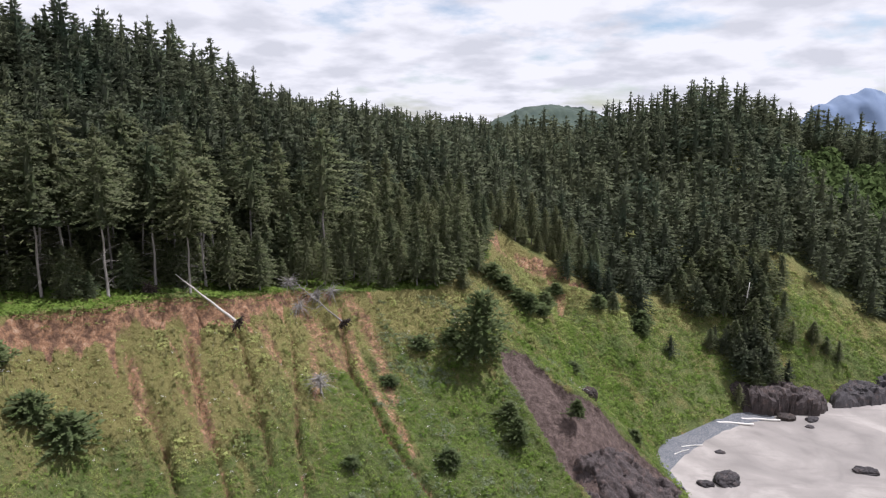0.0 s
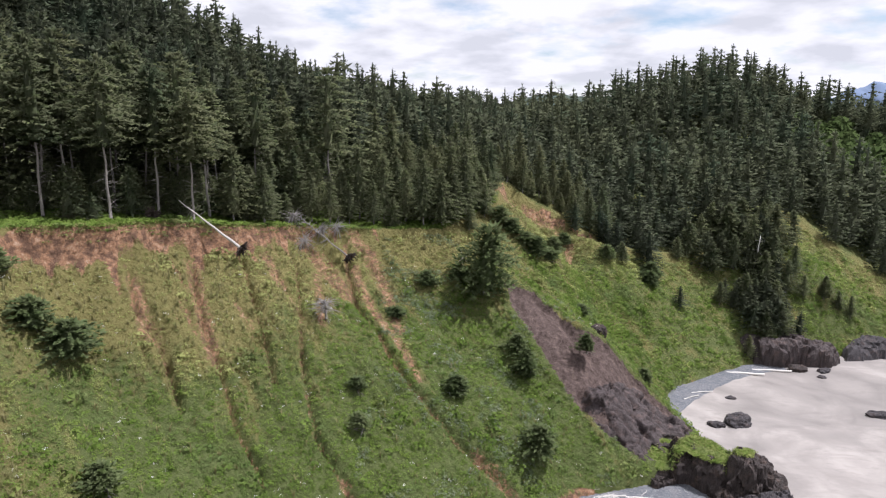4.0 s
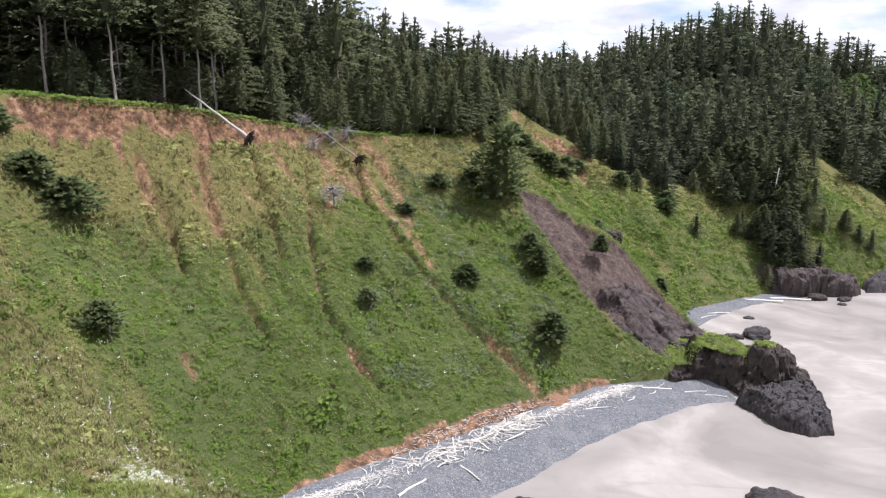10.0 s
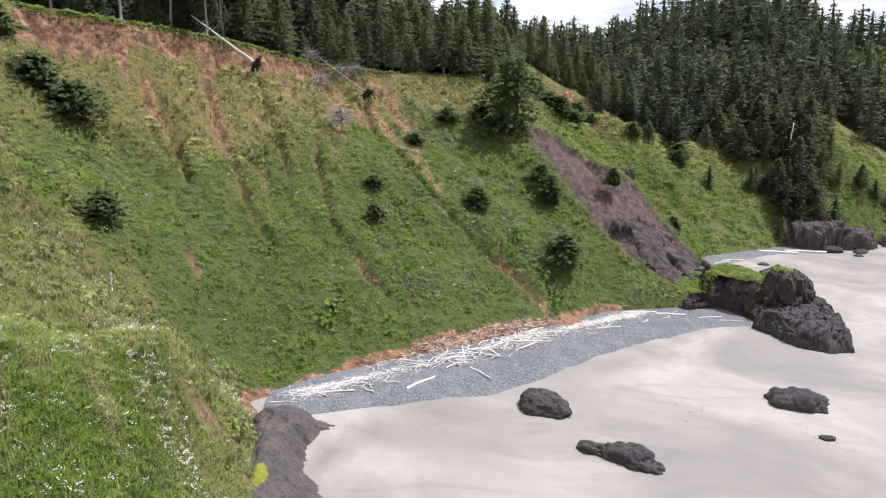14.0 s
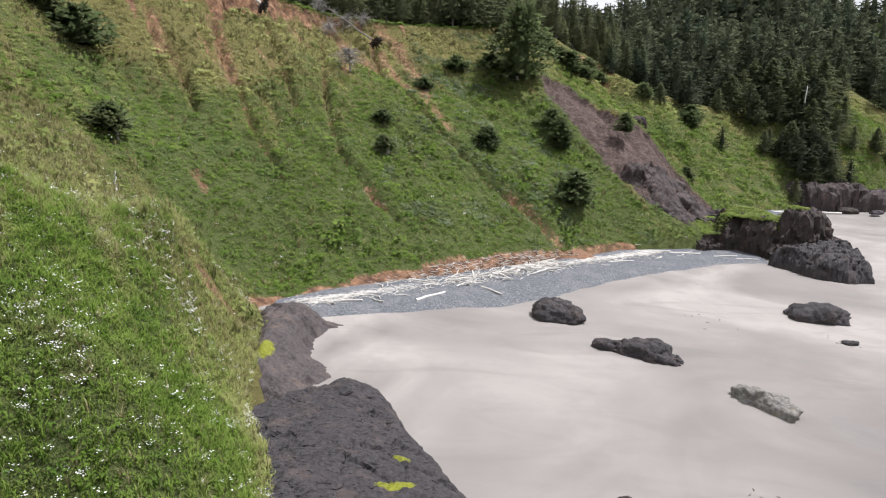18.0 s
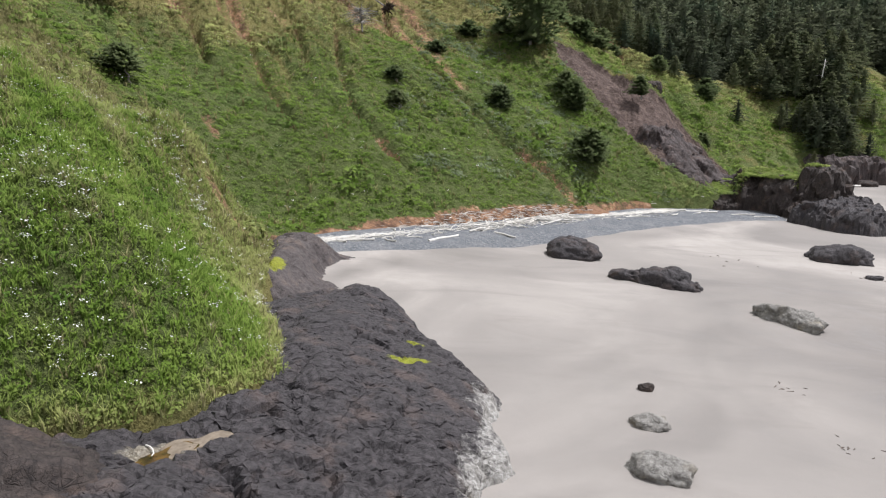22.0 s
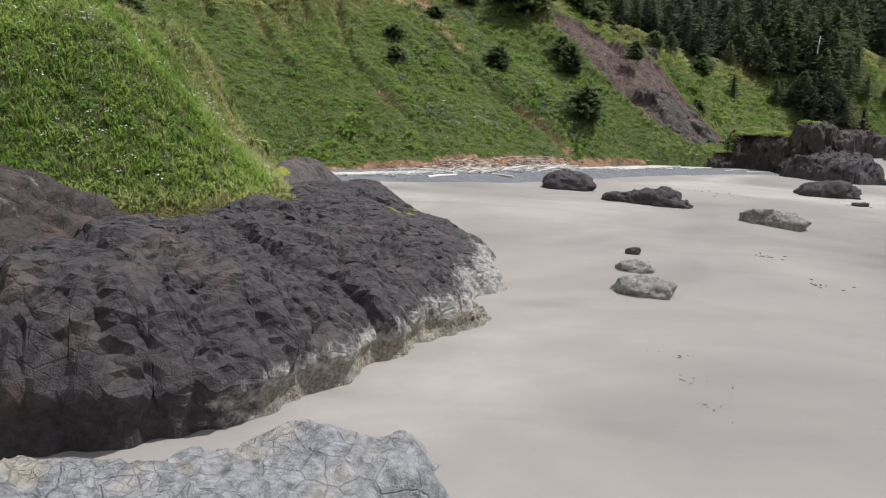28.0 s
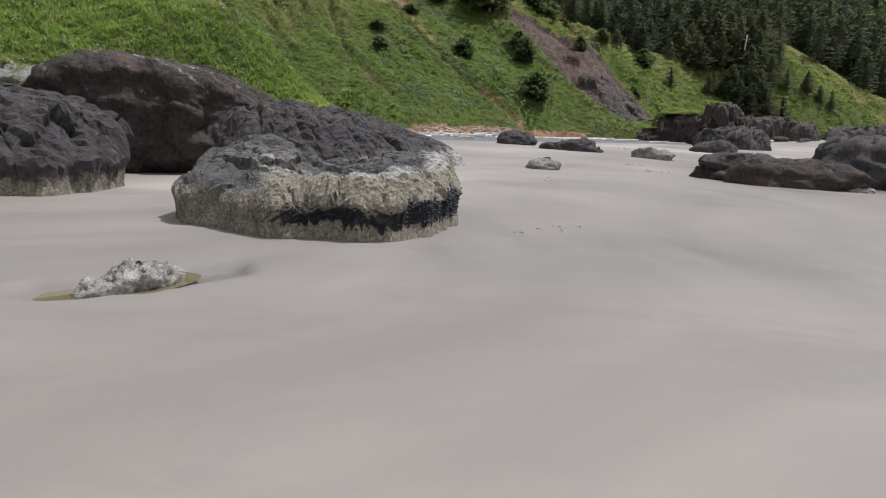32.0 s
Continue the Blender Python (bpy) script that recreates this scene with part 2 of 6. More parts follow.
def rock_mat(name, dark, mid, warm, blockscale=1.5, open_joints=0.5):
    k = Mat(name)
    n1, n2, n3 = k.noise(0.7, 6, 0.6), k.noise(5, 6, 0.65), k.noise(26, 4, 0.6)
    col = k.ramp(n2, (0.28, dark), (0.72, mid))
    col = k.mix(k.math("MULTIPLY", k.step(n1, 0.5, 0.72), 0.75), col, warm)
    pale_c = k.ramp(n2, (0.3, (0.16, 0.152, 0.14)), (0.5, (0.33, 0.315, 0.292)), (0.7, (0.50, 0.49, 0.47)))
    tan_c = k.ramp(k.noise(12, 5, 0.7), (0.3, (0.075, 0.064, 0.048)), (0.5, (0.235, 0.205, 0.155)), (0.72, (0.44, 0.415, 0.36)))
    pale = k.step(k.math("ADD", k.attr("pale"), k.math("MULTIPLY", k.math("SUBTRACT", k.noise(3.2, 7, 0.75), 0.5), 1.1)), 0.4, 0.68)
    tan = k.step(k.math("ADD", k.attr("tan"), k.math("MULTIPLY", k.math("SUBTRACT", k.noise(2.4, 6, 0.7), 0.5), 0.8)), 0.4, 0.62)
    col = k.mix(pale, col, pale_c)
    col = k.mix(tan, col, tan_c)
    moss = k.step(k.math("ADD", k.attr("moss"), k.math("MULTIPLY", k.math("SUBTRACT", k.noise(2.2, 6, 0.7), 0.5), 0.9)), 0.45, 0.6)
    col = k.mix(moss, col, k.ramp(n3, (0.3, (0.12, 0.13, 0.012)), (0.7, (0.34, 0.36, 0.03))))
    mus = k.step(k.math("ADD", k.attr("mussel"), k.math("MULTIPLY", k.math("SUBTRACT", k.noise(6, 5, 0.7), 0.5), 1.0)), 0.45, 0.6)
    col = k.mix(mus, col, (0.012, 0.012, 0.016))
    broken = k.step(k.noise(0.5, 3), 0.4, 0.6)
    joint = k.math("MULTIPLY", k.step(k.cracks(blockscale, 0.1), 0.0, 0.04), k.math("MAXIMUM", k.step(k.cracks(blockscale * 3.1, 0.1), 0.0, 0.05), k.math("MULTIPLY", broken, 0.7)))
    block = k.bump(k.math("ADD", k.math("MULTIPLY", k.facets(blockscale * 2.7), 0.8), k.math("MULTIPLY", k.facets(blockscale * 6.0, (1.3, 1.0, 0.8)), 0.6)), 0.5, 0.1 / blockscale)
    col = k.mix(k.math("MULTIPLY", k.step(k.noise(2.6, 5, 0.7), 0.5, 0.7), 0.4), col, tuple(1.2 * v for v in mid))
    nrm = k.bump(k.math("ADD", k.math("ADD", n2, k.math("MULTIPLY", n3, 0.5)), k.math("MULTIPLY", joint, 0.9 * open_joints)), 0.85, 0.085, block)
    col = k.mix(k.math("MULTIPLY", k.math("MULTIPLY", k.math("SUBTRACT", 1.0, joint), 0.7 * open_joints), k.math("SUBTRACT", 1.0, k.math("MULTIPLY", pale, 0.75))), col, (0.012, 0.011, 0.011))
    return k.solid(col, k.math("ADD", 0.62, k.math("MULTIPLY", n3, 0.3)), nrm, spec=0.35)


def sand_mat():
    k = Mat("sand")
    big, mid, fine = k.noise(0.07, 6, 0.55, (0.8, 0.7, 1), 1.5), k.noise(0.5, 5, 0.6), k.noise(40, 3, 0.6)
    col = k.ramp(big, (0.34, (0.2, 0.182, 0.168)), (0.5, (0.275, 0.251, 0.231)), (0.66, (0.375, 0.344, 0.316)))
    col = k.mix(k.math("MULTIPLY", k.step(mid, 0.45, 0.8), 0.3), col, (0.19, 0.18, 0.17))
    col = k.mix(0.12, col, k.ramp(fine, (0.3, (0.2, 0.185, 0.17)), (0.7, (0.46, 0.42, 0.38))))
    streak = k.step(k.noise(0.22, 6, 0.6, (0.35, 1, 1), 1.8), 0.5, 0.72)
    col = k.mix(k.math("MULTIPLY", streak, 0.45), col, (0.2, 0.182, 0.168))
    dark = k.math("MULTIPLY", k.attr("wet"), 0.8)
    col = k.mix(dark, col, (0.15, 0.134, 0.124))
    damp = k.math("MULTIPLY", k.attr("wet"), k.step(k.noise(0.11, 5, 0.6, (0.5, 1, 1), 1.2), 0.4, 0.65))
    col = k.mix(k.math("MULTIPLY", damp, 0.4), col, (0.14, 0.127, 0.12))
    rough = k.math("SUBTRACT", k.math("SUBTRACT", 0.85, k.math("MULTIPLY", k.step(big, 0.55, 0.38), 0.25)), k.math("MULTIPLY", damp, 0.58))
    nrm = k.bump(k.math("ADD", k.noise(2.2, 4), k.math("MULTIPLY", fine, 0.2)), 0.18, 0.03)
    return k.solid(col, rough, nrm, spec=k.math("ADD", 0.22, k.math("MULTIPLY", damp, 0.35)))


def gravel_mat():
    k = Mat("shingle")
    c = k.n.new("ShaderNodeSeparateColor")
    k.l.new(k.cell_color(7), c.inputs[0])
    col = k.ramp(c.outputs[0], (0.0, (0.085, 0.09, 0.1)), (0.5, (0.13, 0.138, 0.152)), (0.85, (0.17, 0.178, 0.19)), (1.0, (0.27, 0.27, 0.27)))
    col = k.mix(k.math("MULTIPLY", k.step(k.noise(0.35, 5), 0.45, 0.7), 0.4), col, (0.24, 0.235, 0.235))
    return k.solid(col, 0.8, k.bump(k.cells(7), 0.8, 0.12), spec=0.3)


def wood_mat(name, a, b):
    k = Mat(name)
    g = k.noise(3, 5, 0.6, (1, 1, 6))
    col = k.mix(k.random(), k.ramp(g, (0.3, a), (0.7, b)), k.ramp(g, (0.3, b), (0.8, tuple(min(1, v * 1.1) for v in b))))
    return k.solid(col, 0.85, k.bump(k.noise(14, 4), 0.5, 0.03), spec=0.2)


def plain(name, a, b, scale=8.0, rough=0.85, spec=0.2):
    k = Mat(name)
    n = k.noise(scale, 5, 0.65)
    return k.solid(k.ramp(n, (0.3, a), (0.7, b)), rough, k.bump(n, 0.5, 0.04), spec=spec)


TURF, SAND, SHINGLE = grass_ground(), sand_mat(), gravel_mat()
SPRUCE = foliage("spruce_needles", (0.085, 0.1, 0.064), (0.255, 0.265, 0.15), 0.45, 0.38, ((0.05, 0.48, 0.4, (0.17, 0.165, 0.08)), (0.09, 0.5, 0.45, (0.065, 0.105, 0.065))))
# Bluer than the near needles: haze of distance put into the colour.
SPRUCE_FAR = foliage("far_needles", (0.042, 0.054, 0.042), (0.145, 0.154, 0.1), 0.3, 0.25, ((0.03, 0.48, 0.35, (0.14, 0.145, 0.075)), (0.05, 0.5, 0.5, (0.055, 0.09, 0.06))))
ALDER = foliage("alder_leaves", (0.05, 0.075, 0.03), (0.12, 0.155, 0.06), 0.3, 0.4)
HERB = foliage("herb_leaves", (0.062, 0.108, 0.02), (0.222, 0.3, 0.074), 0.38, 0.78, ((0.13, 0.5, 0.5, (0.16, 0.2, 0.1)), (0.22, 0.54, 0.55, (0.06, 0.115, 0.03))), (0.42, 0.425, 0.17))
# Near growth: a yellower HERB with extra light put into its colour.
HERB_LIT = foliage("herb_leaves_lit", (0.088, 0.15, 0.026), (0.252, 0.34, 0.078), 0.42, 0.84, ((0.2, 0.5, 0.5, (0.22, 0.225, 0.1)), (0.35, 0.54, 0.6, (0.07, 0.145, 0.03))), (0.42, 0.425, 0.17))
STRAW = foliage("dry_grass", (0.15, 0.135, 0.06), (0.34, 0.31, 0.16), 0.3, 0.6)
SHRUB = foliage("shrub_leaves", (0.055, 0.082, 0.04), (0.21, 0.24, 0.115), 0.35, 0.35)
BLOSSOM = plain("white_blossom", (0.72, 0.72, 0.66), (0.88, 0.88, 0.84), 5)
BASALT = rock_mat("basalt", (0.018, 0.016, 0.017), (0.08, 0.071, 0.074), (0.115, 0.086, 0.076), 1.3, 0.25)
CLIFFROCK = rock_mat("broken_cliff_rock", (0.026, 0.02, 0.02), (0.095, 0.074, 0.07), (0.15, 0.105, 0.09), 0.8, 0.4)
BROWNROCK = rock_mat("brown_rock", (0.018, 0.0145, 0.014), (0.075, 0.058, 0.051), (0.14, 0.095, 0.074), 1.5, 0.4)
SLABROCK = rock_mat("weathered_slab", (0.085, 0.086, 0.094), (0.36, 0.36, 0.362), (0.36, 0.31, 0.22), 1.7, 0.4)
SLATE = rock_mat("slate_grey_rock", (0.04, 0.039, 0.042), (0.12, 0.116, 0.12), (0.17, 0.15, 0.13), 1.2, 0.2)
GREYROCK = rock_mat("pale_rock", (0.11, 0.1, 0.09), (0.34, 0.325, 0.3), (0.26, 0.215, 0.15), 2.0, 0.25)
DRIFT = wood_mat("bleached_wood", (0.42, 0.395, 0.355), (0.68, 0.65, 0.605))
DEADWOOD = wood_mat("grey_deadwood", (0.13, 0.12, 0.11), (0.33, 0.31, 0.29))
PALEWOOD = wood_mat("weathered_trunk", (0.2, 0.185, 0.165), (0.5, 0.47, 0.43))
BARK = wood_mat("bark", (0.1, 0.088, 0.076), (0.27, 0.25, 0.225))
ROOTS = plain("root_earth", (0.02, 0.016, 0.014), (0.07, 0.052, 0.042), 6)
MUSSEL = plain("mussel_shell", (0.008, 0.008, 0.011), (0.035, 0.035, 0.045), 20, 0.4, 0.5)
BARNACLE = plain("barnacle_shell", (0.26, 0.235, 0.19), (0.48, 0.45, 0.39), 20)

# ---- the lie of the land: shoreline foot, cliff edge and inland heights ----
TOE = np.array([(-34, -80, 1.5), (-28, -30, 1.5), (-21, 2, 2.6), (-16, 13, 3.6), (-12.8, 15.3, 3.6), (-9.8, 16.8, 3.5), (-8.2, 19, 3.5), (-7.7, 21.2, 3.4), (-9.1, 25.6, 3.4), (-11.6, 30.5, 3.4), (-13.7, 38.2, 3.2), (-15, 44, 2.6), (-16.3, 50, 2.0), (-18.6, 55.3, 1.4),
                (-14, 60.5, 1.4), (-9.5, 65, 1.4), (5, 78, 1.3), (19, 91, 0.6), (31, 96, 1.6), (40, 104, 0.4), (44, 113.5, -0.2), (42, 121, 0.1), (42.8, 129, 0.0), (47, 135.5, -0.3), (57, 143.5, -0.8), (66.5, 150.5, -1.3), (72, 154, -1.5), (80, 155, -2.0),
                (104, 163, -2.2), (150, 180, -2.2), (330, 260, -2.2)], float)
# cliff edge: x, y, z and the height of its bare scarp
RIM = np.array([(-75, -80, 40, 0), (-63, -25, 41, 0), (-61, 10, 41, 0), (-59, 45, 41, 0), (-58, 72, 41, 1), (-57, 88, 40.2, 3.4), (-48, 95, 39.4, 3.4), (-43, 103, 38.9, 3.4),
                (-35, 108, 37.5, 3.2), (-27, 121, 35.6, 2), (-16, 125, 34.4, 1), (-2, 128.5, 33.9, 0.5), (10, 145, 37.3, 0.5), (13, 168, 39.6, 3),
                (22, 168, 34, 2.5), (32, 164, 28, 2), (48, 168, 22, 0.5), (62, 175, 20, 0), (79, 181, 22, 0), (97, 199, 27.5, 0), (108, 191, 20, 0), (120, 186, 11.5, 0), (134, 183, 5, 0), (180, 206, 6, 0), (330, 300, 30, 0)], float)
HILLS = np.array([(-82, 141, 53), (-140, 120, 70), (-110, 190, 75), (-96, 222, 74), (-170, 240, 84), (-94, 285, 66), (-72, 300, 55), (-39, 256, 53), (-45, 310, 50), (-15, 262, 42), (5, 280, 40), (-20, 190, 44),
                  (46, 300, 39), (40, 225, 28), (70, 240, 30), (66, 340, 50), (84, 300, 56), (108, 300, 63), (124, 318, 62), (146, 323, 54), (172, 325, 50), (200, 320, 40), (150, 266, 38), (125, 232, 34), (240, 400, 36), (80, 400, 38), (-100, 400, 60), (-220, 300, 95)], float)


# broad swells and hollows of the slope: x, y, height, radius
SWELLS = [(-22, 31, 4.6, 10), (-34, 50, 2.6, 9), (-23, 63, -3.2, 6), (-22, 95, 3.0, 14), (-8, 97, 2.0, 10), (27, 115, 5.0, 11), (31, 161, 4.5, 8), (11, 94, 2.2, 7),
          (10, 121, 2.0, 8), (-19, 42, 3.5, 5), (-42, 74, -1.5, 7), (75, 159, 3.5, 5), (-14, 18, 2.4, 5), (8, 82, 1.4, 4),
          (88, 176, 6.0, 13), (99, 175, 3.5, 9), (45, 153, 3.0, 10), (24, 146, 2.4, 9), (33, 111, -3.4, 6), (-20, 47, 1.6, 6), (-11, 76, 1.5, 9), (-37, 95, 1.4, 8), (-9, 99, 1.0, 8), (-28, 67, 1.2, 7)]


def segs(p, line):
    """Distance to a polyline and its smoothly weighted other columns."""
    best, wsum, vals = None, 0.0, 0.0
    for a, b in zip(line[:-1], line[1:]):
        d = b[:2] - a[:2]
        t = np.clip(((p - a[:2]) @ d) / (d @ d), 0, 1)
        r = np.hypot(p[:, 0] - a[0] - t * d[0], p[:, 1] - a[1] - t * d[1])
        w = (np.hypot(*d) ** 0.5) / (r + 0.4) ** 4
        vals = vals + w[:, None] * (a[2:] + t[:, None] * (b[2:] - a[2:]))
        wsum = wsum + w
        best = r if best is None else np.minimum(best, r)
    return best, vals / wsum[:, None]


def within(p, poly):
    """Which points lie inside a closed outline."""
    inside = np.zeros(len(p), bool)
    x, y = p[:, 0], p[:, 1]
    for a, b in zip(poly, np.roll(poly, -1, 0)):
        if a[1] != b[1]:
            cross = (a[1] > y) != (b[1] > y)
            inside ^= cross & (x < (b[0] - a[0]) * (y - a[1]) / (b[1] - a[1]) + a[0])
    return inside


FAR = np.array([(900, 600), (900, 2500), (-1500, 2500), (-1500, -80)], float)
LAND, INLAND = np.vstack([TOE[:, :2], FAR]), np.vstack([RIM[:, :2], FAR])


def smooth(a, b, x):
    t = np.clip((x - a) / (b - a), 0, 1)
    return t * t * (3 - 2 * t)


def perlin(p, seed=0):
    """Gradient noise of rows of three coordinates, about -1 to 1."""
    r = np.random.RandomState(seed)
    perm = r.permutation(256)
    grads = r.normal(size=(256, 3))
    grads /= np.linalg.norm(grads, axis=1)[:, None]
    i = np.floor(p).astype(int)
    f = p - i
    u = f * f * f * (f * (f * 6 - 15) + 10)
    out = 0
    for dx in (0, 1):
        for dy in (0, 1):
            for dz in (0, 1):
                h = perm[(perm[(perm[(i[:, 0] + dx) % 256] + i[:, 1] + dy) % 256] + i[:, 2] + dz) % 256]
                g = ((f - (dx, dy, dz)) * grads[h]).sum(1)
                out = out + g * np.abs(1 - dx - u[:, 0]) * np.abs(1 - dy - u[:, 1]) * np.abs(1 - dz - u[:, 2])
    return out * 1.6


def fbm(p, octaves=4, seed=0, rough=0.5):
    out, amp = 0, 1.0
    for k in range(octaves):
        out = out + amp * perlin(p * 2 ** k, seed + k)
        amp *= rough
    return out


def flat3(p, scale, z=0.0):
    return np.column_stack([p / scale, np.full(len(p), z)])


def sand_height(p):
    z = -0.0553 * (np.clip(p[:, 0], -60, 75) - 10.7) + 0.0119 * (np.clip(p[:, 1], -60, 170) - 43.2)
    return np.maximum(z, -2.6) + 0.06 * perlin(flat3(p, 14.0), 5)


def tree_factor(p, dr):
    """How tall the woods grow: stunted by the wind along the exposed spur and edge."""
    f = 1 - 0.52 * smooth(-45, -12, p[:, 0]) * smooth(60, 12, dr) * smooth(70, 40, p[:, 0])
    return f - 0.35 * smooth(40, 60, p[:, 0]) * smooth(45, 5, dr)


def land_height(p):
    """Ground height of the hillside and hills, without its small relief."""
    wob = 1.1 * perlin(flat3(p, 5.0), 11) + 0.5 * perlin(flat3(p, 1.7), 12)
    dt, zt = segs(p, TOE)
    dr, vr = segs(p, RIM)
    zt, zr, drop = zt[:, 0], vr[:, 0], vr[:, 1]
    power = 0.98 + 0.3 * smooth(5, -45, p[:, 0])
    s = dt / (dt + dr + 1e-6)
    low = zt + (zr - drop - zt) * s ** power
    for x, y, h, r in SWELLS:
        low = low + h * np.exp(-((p[:, 0] - x) ** 2 + (p[:, 1] - y) ** 2) / r ** 2) * smooth(0, 6, dt) * smooth(0, 6, dr)
    scarp = smooth(1.6, 0.0, dr + 0.6 * wob) * drop * 0.9
    dist = np.hypot(p[:, None, 0] - HILLS[:, 0], p[:, None, 1] - HILLS[:, 1]) + 6
    w = dist ** -3.2
    hill = (w * HILLS[:, 2]).sum(1) / w.sum(1)
    high = zr + (hill - zr) * smooth(0, 70, dr)
    inland = within(p, INLAND)
    z = np.where(inland, high, low + np.where(drop > 0.3, scarp, 0))
    return z, dt, dr, inland, drop


# ---- mesh helpers ----
def mesh_of(name, verts, faces, material, soft=True, **attrs):
    """A mesh from arrays of places and of triangles or quads, with float values per vertex."""
    verts, faces = np.asarray(verts, np.float32), np.asarray(faces, np.int32)
    me = bpy.data.meshes.new(name)
    n, k = faces.shape
    me.vertices.add(len(verts))
    me.vertices.foreach_set("co", verts.ravel())
    me.loops.add(n * k)
    me.loops.foreach_set("vertex_index", faces.ravel())
    me.polygons.add(n)
    me.polygons.foreach_set("loop_start", np.arange(0, n * k, k, dtype=np.int32))
    me.polygons.foreach_set("use_smooth", np.full(n, soft))
    for key, value in attrs.items():
        value = np.asarray(value, np.float32)
        at = me.attributes.new(key, "FLOAT" if value.ndim == 1 else "FLOAT_VECTOR", "POINT")
        at.data.foreach_set("value" if value.ndim == 1 else "vector", value.ravel())
    me.materials.append(material)
    me.update()
    me.validate()
    return me


def part(name, mesh, parent, label=""):
    ob = new(name, mesh)
    ob.parent = parent
    if label:
        ob["label"] = label
    return ob


def grid_faces(rows, cols, keep=None):
    i = np.arange(rows * cols).reshape(rows, cols)
    f = np.stack([i[:-1, :-1], i[:-1, 1:], i[1:, 1:], i[1:, :-1]], -1).reshape(-1, 4)
    if keep is not None:
        f = f[keep[f].any(1)]
        used = np.unique(f)
        back = np.zeros(rows * cols, int)
        back[used] = np.arange(len(used))
        return back[f], used
    return f, np.arange(rows * cols)


def spread(*runs):
    """Grid lines from runs of (start, end, step)."""
    return np.unique(np.concatenate([np.arange(a, b, s) for a, b, s in runs]).round(3))


def worley(p, seed=0):
    """Distances to the nearest and second cell point, and a random value of the nearest cell."""
    r = np.random.RandomState(seed)
    perm, jit, val = r.permutation(512), r.rand(512, 3), r.rand(512, 3)
    i = np.floor(p).astype(int)
    f1, f2, cell, off = np.full(len(p), 9.0), np.full(len(p), 9.0), np.zeros((len(p), 3)), np.zeros((len(p), 3))
    for dx in (-1, 0, 1):
        for dy in (-1, 0, 1):
            for dz in (-1, 0, 1):
                c = i + (dx, dy, dz)
                h = perm[(perm[(perm[c[:, 0] % 512] + c[:, 1]) % 512] + c[:, 2]) % 512]
                o = p - c - jit[h]
                d = np.linalg.norm(o, axis=1)
                near = d < f1
                f2 = np.where(near, f1, np.minimum(f2, d))
                cell[near], off[near] = val[h[near]], o[near]
                f1 = np.where(near, d, f1)
    return f1, f2, cell, off


def merge(pieces):
    """Joins (verts, tris, tint) pieces into one set of arrays."""
    vs, fs, ts, base = [], [], [], 0
    for v, f, t in pieces:
        vs.append(v)
        fs.append(f + base)
        ts.append(t)
        base += len(v)
    return np.vstack(vs), np.vstack(fs), np.concatenate(ts)


def outward(v, rise=0.55, soft=0.8):
    """Directions away from the upright axis of a crown, tipped upwards."""
    r = np.hypot(v[..., 0], v[..., 1]) + soft
    return np.stack([v[..., 0] / r, v[..., 1] / r, np.full(r.shape, rise)], -1)


def scatter_copies(shapes, places, turns, sizes, tints, rng, lean=None, more=None, value=None):
    """Joins many turned and scaled copies of template (verts, tris, tint) shapes into one set of arrays; more takes outward directions and a value per copy."""
    pick = rng.randint(0, len(shapes), len(places))
    vs, fs, ts, ways, vals, base = [], [], [], [], [], 0
    for k, (v, f, t) in enumerate(shapes):
        sel = np.where(pick == k)[0]
        if not len(sel):
            continue
        c, s = np.cos(turns[sel])[:, None], np.sin(turns[sel])[:, None]
        w = np.stack([c * v[:, 0] - s * v[:, 1], s * v[:, 0] + c * v[:, 1], np.broadcast_to(v[:, 2], (len(sel), len(v)))], -1) * sizes[sel][:, None, :]
        if more is not None and value is None:
            ways.append(outward(w).reshape(-1, 3))
        if value is not None:
            vals.append(np.repeat(value[sel], len(v)))
        if lean is not None:
            w[:, :, :2] += lean[sel][:, None, :] * w[:, :, 2:3]
        w += places[sel][:, None, :]
        vs.append(w.reshape(-1, 3))
        fs.append((f[None] + (np.arange(len(sel)) * len(v))[:, None, None]).reshape(-1, f.shape[1]) + base)
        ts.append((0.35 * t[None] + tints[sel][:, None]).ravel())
        base += len(sel) * len(v)
    if ways:
        more["out"] = np.vstack(ways)
    if vals:
        more["dry"] = np.concatenate(vals)
    return np.vstack(vs), np.vstack(fs), np.concatenate(ts)


# ---- hillside, hills and beach ----
GULLY = np.array([(-19, 122), (-17.8, 116.7), (-15.2, 108.8), (-11.3, 102.2), (-8.8, 97.3), (-6.2, 94.1), (-3.3, 92.9), (-0.1, 90.6), (3.7, 88.6), (7.4, 86.4), (10, 84)], float)
RILLS = [np.array(r, float) for r in (
    [(-39.7, 102.5), (-37, 96.2), (-33.8, 90.7), (-30, 85.4), (-26.7, 80), (-22, 75)],
    [(-45.5, 93.9), (-42.2, 88.6), (-40.2, 87.9), (-36.6, 84.2), (-33, 79)],
    [(-25.5, 111), (-22.6, 100), (-21.2, 93), (-19.8, 88.6), (-17.1, 81.9), (-13.8, 78.1), (-11.4, 75.4), (-9.2, 73.8)],
    [(-33, 106), (-29.5, 99), (-26, 92.5), (-23.5, 87)])]
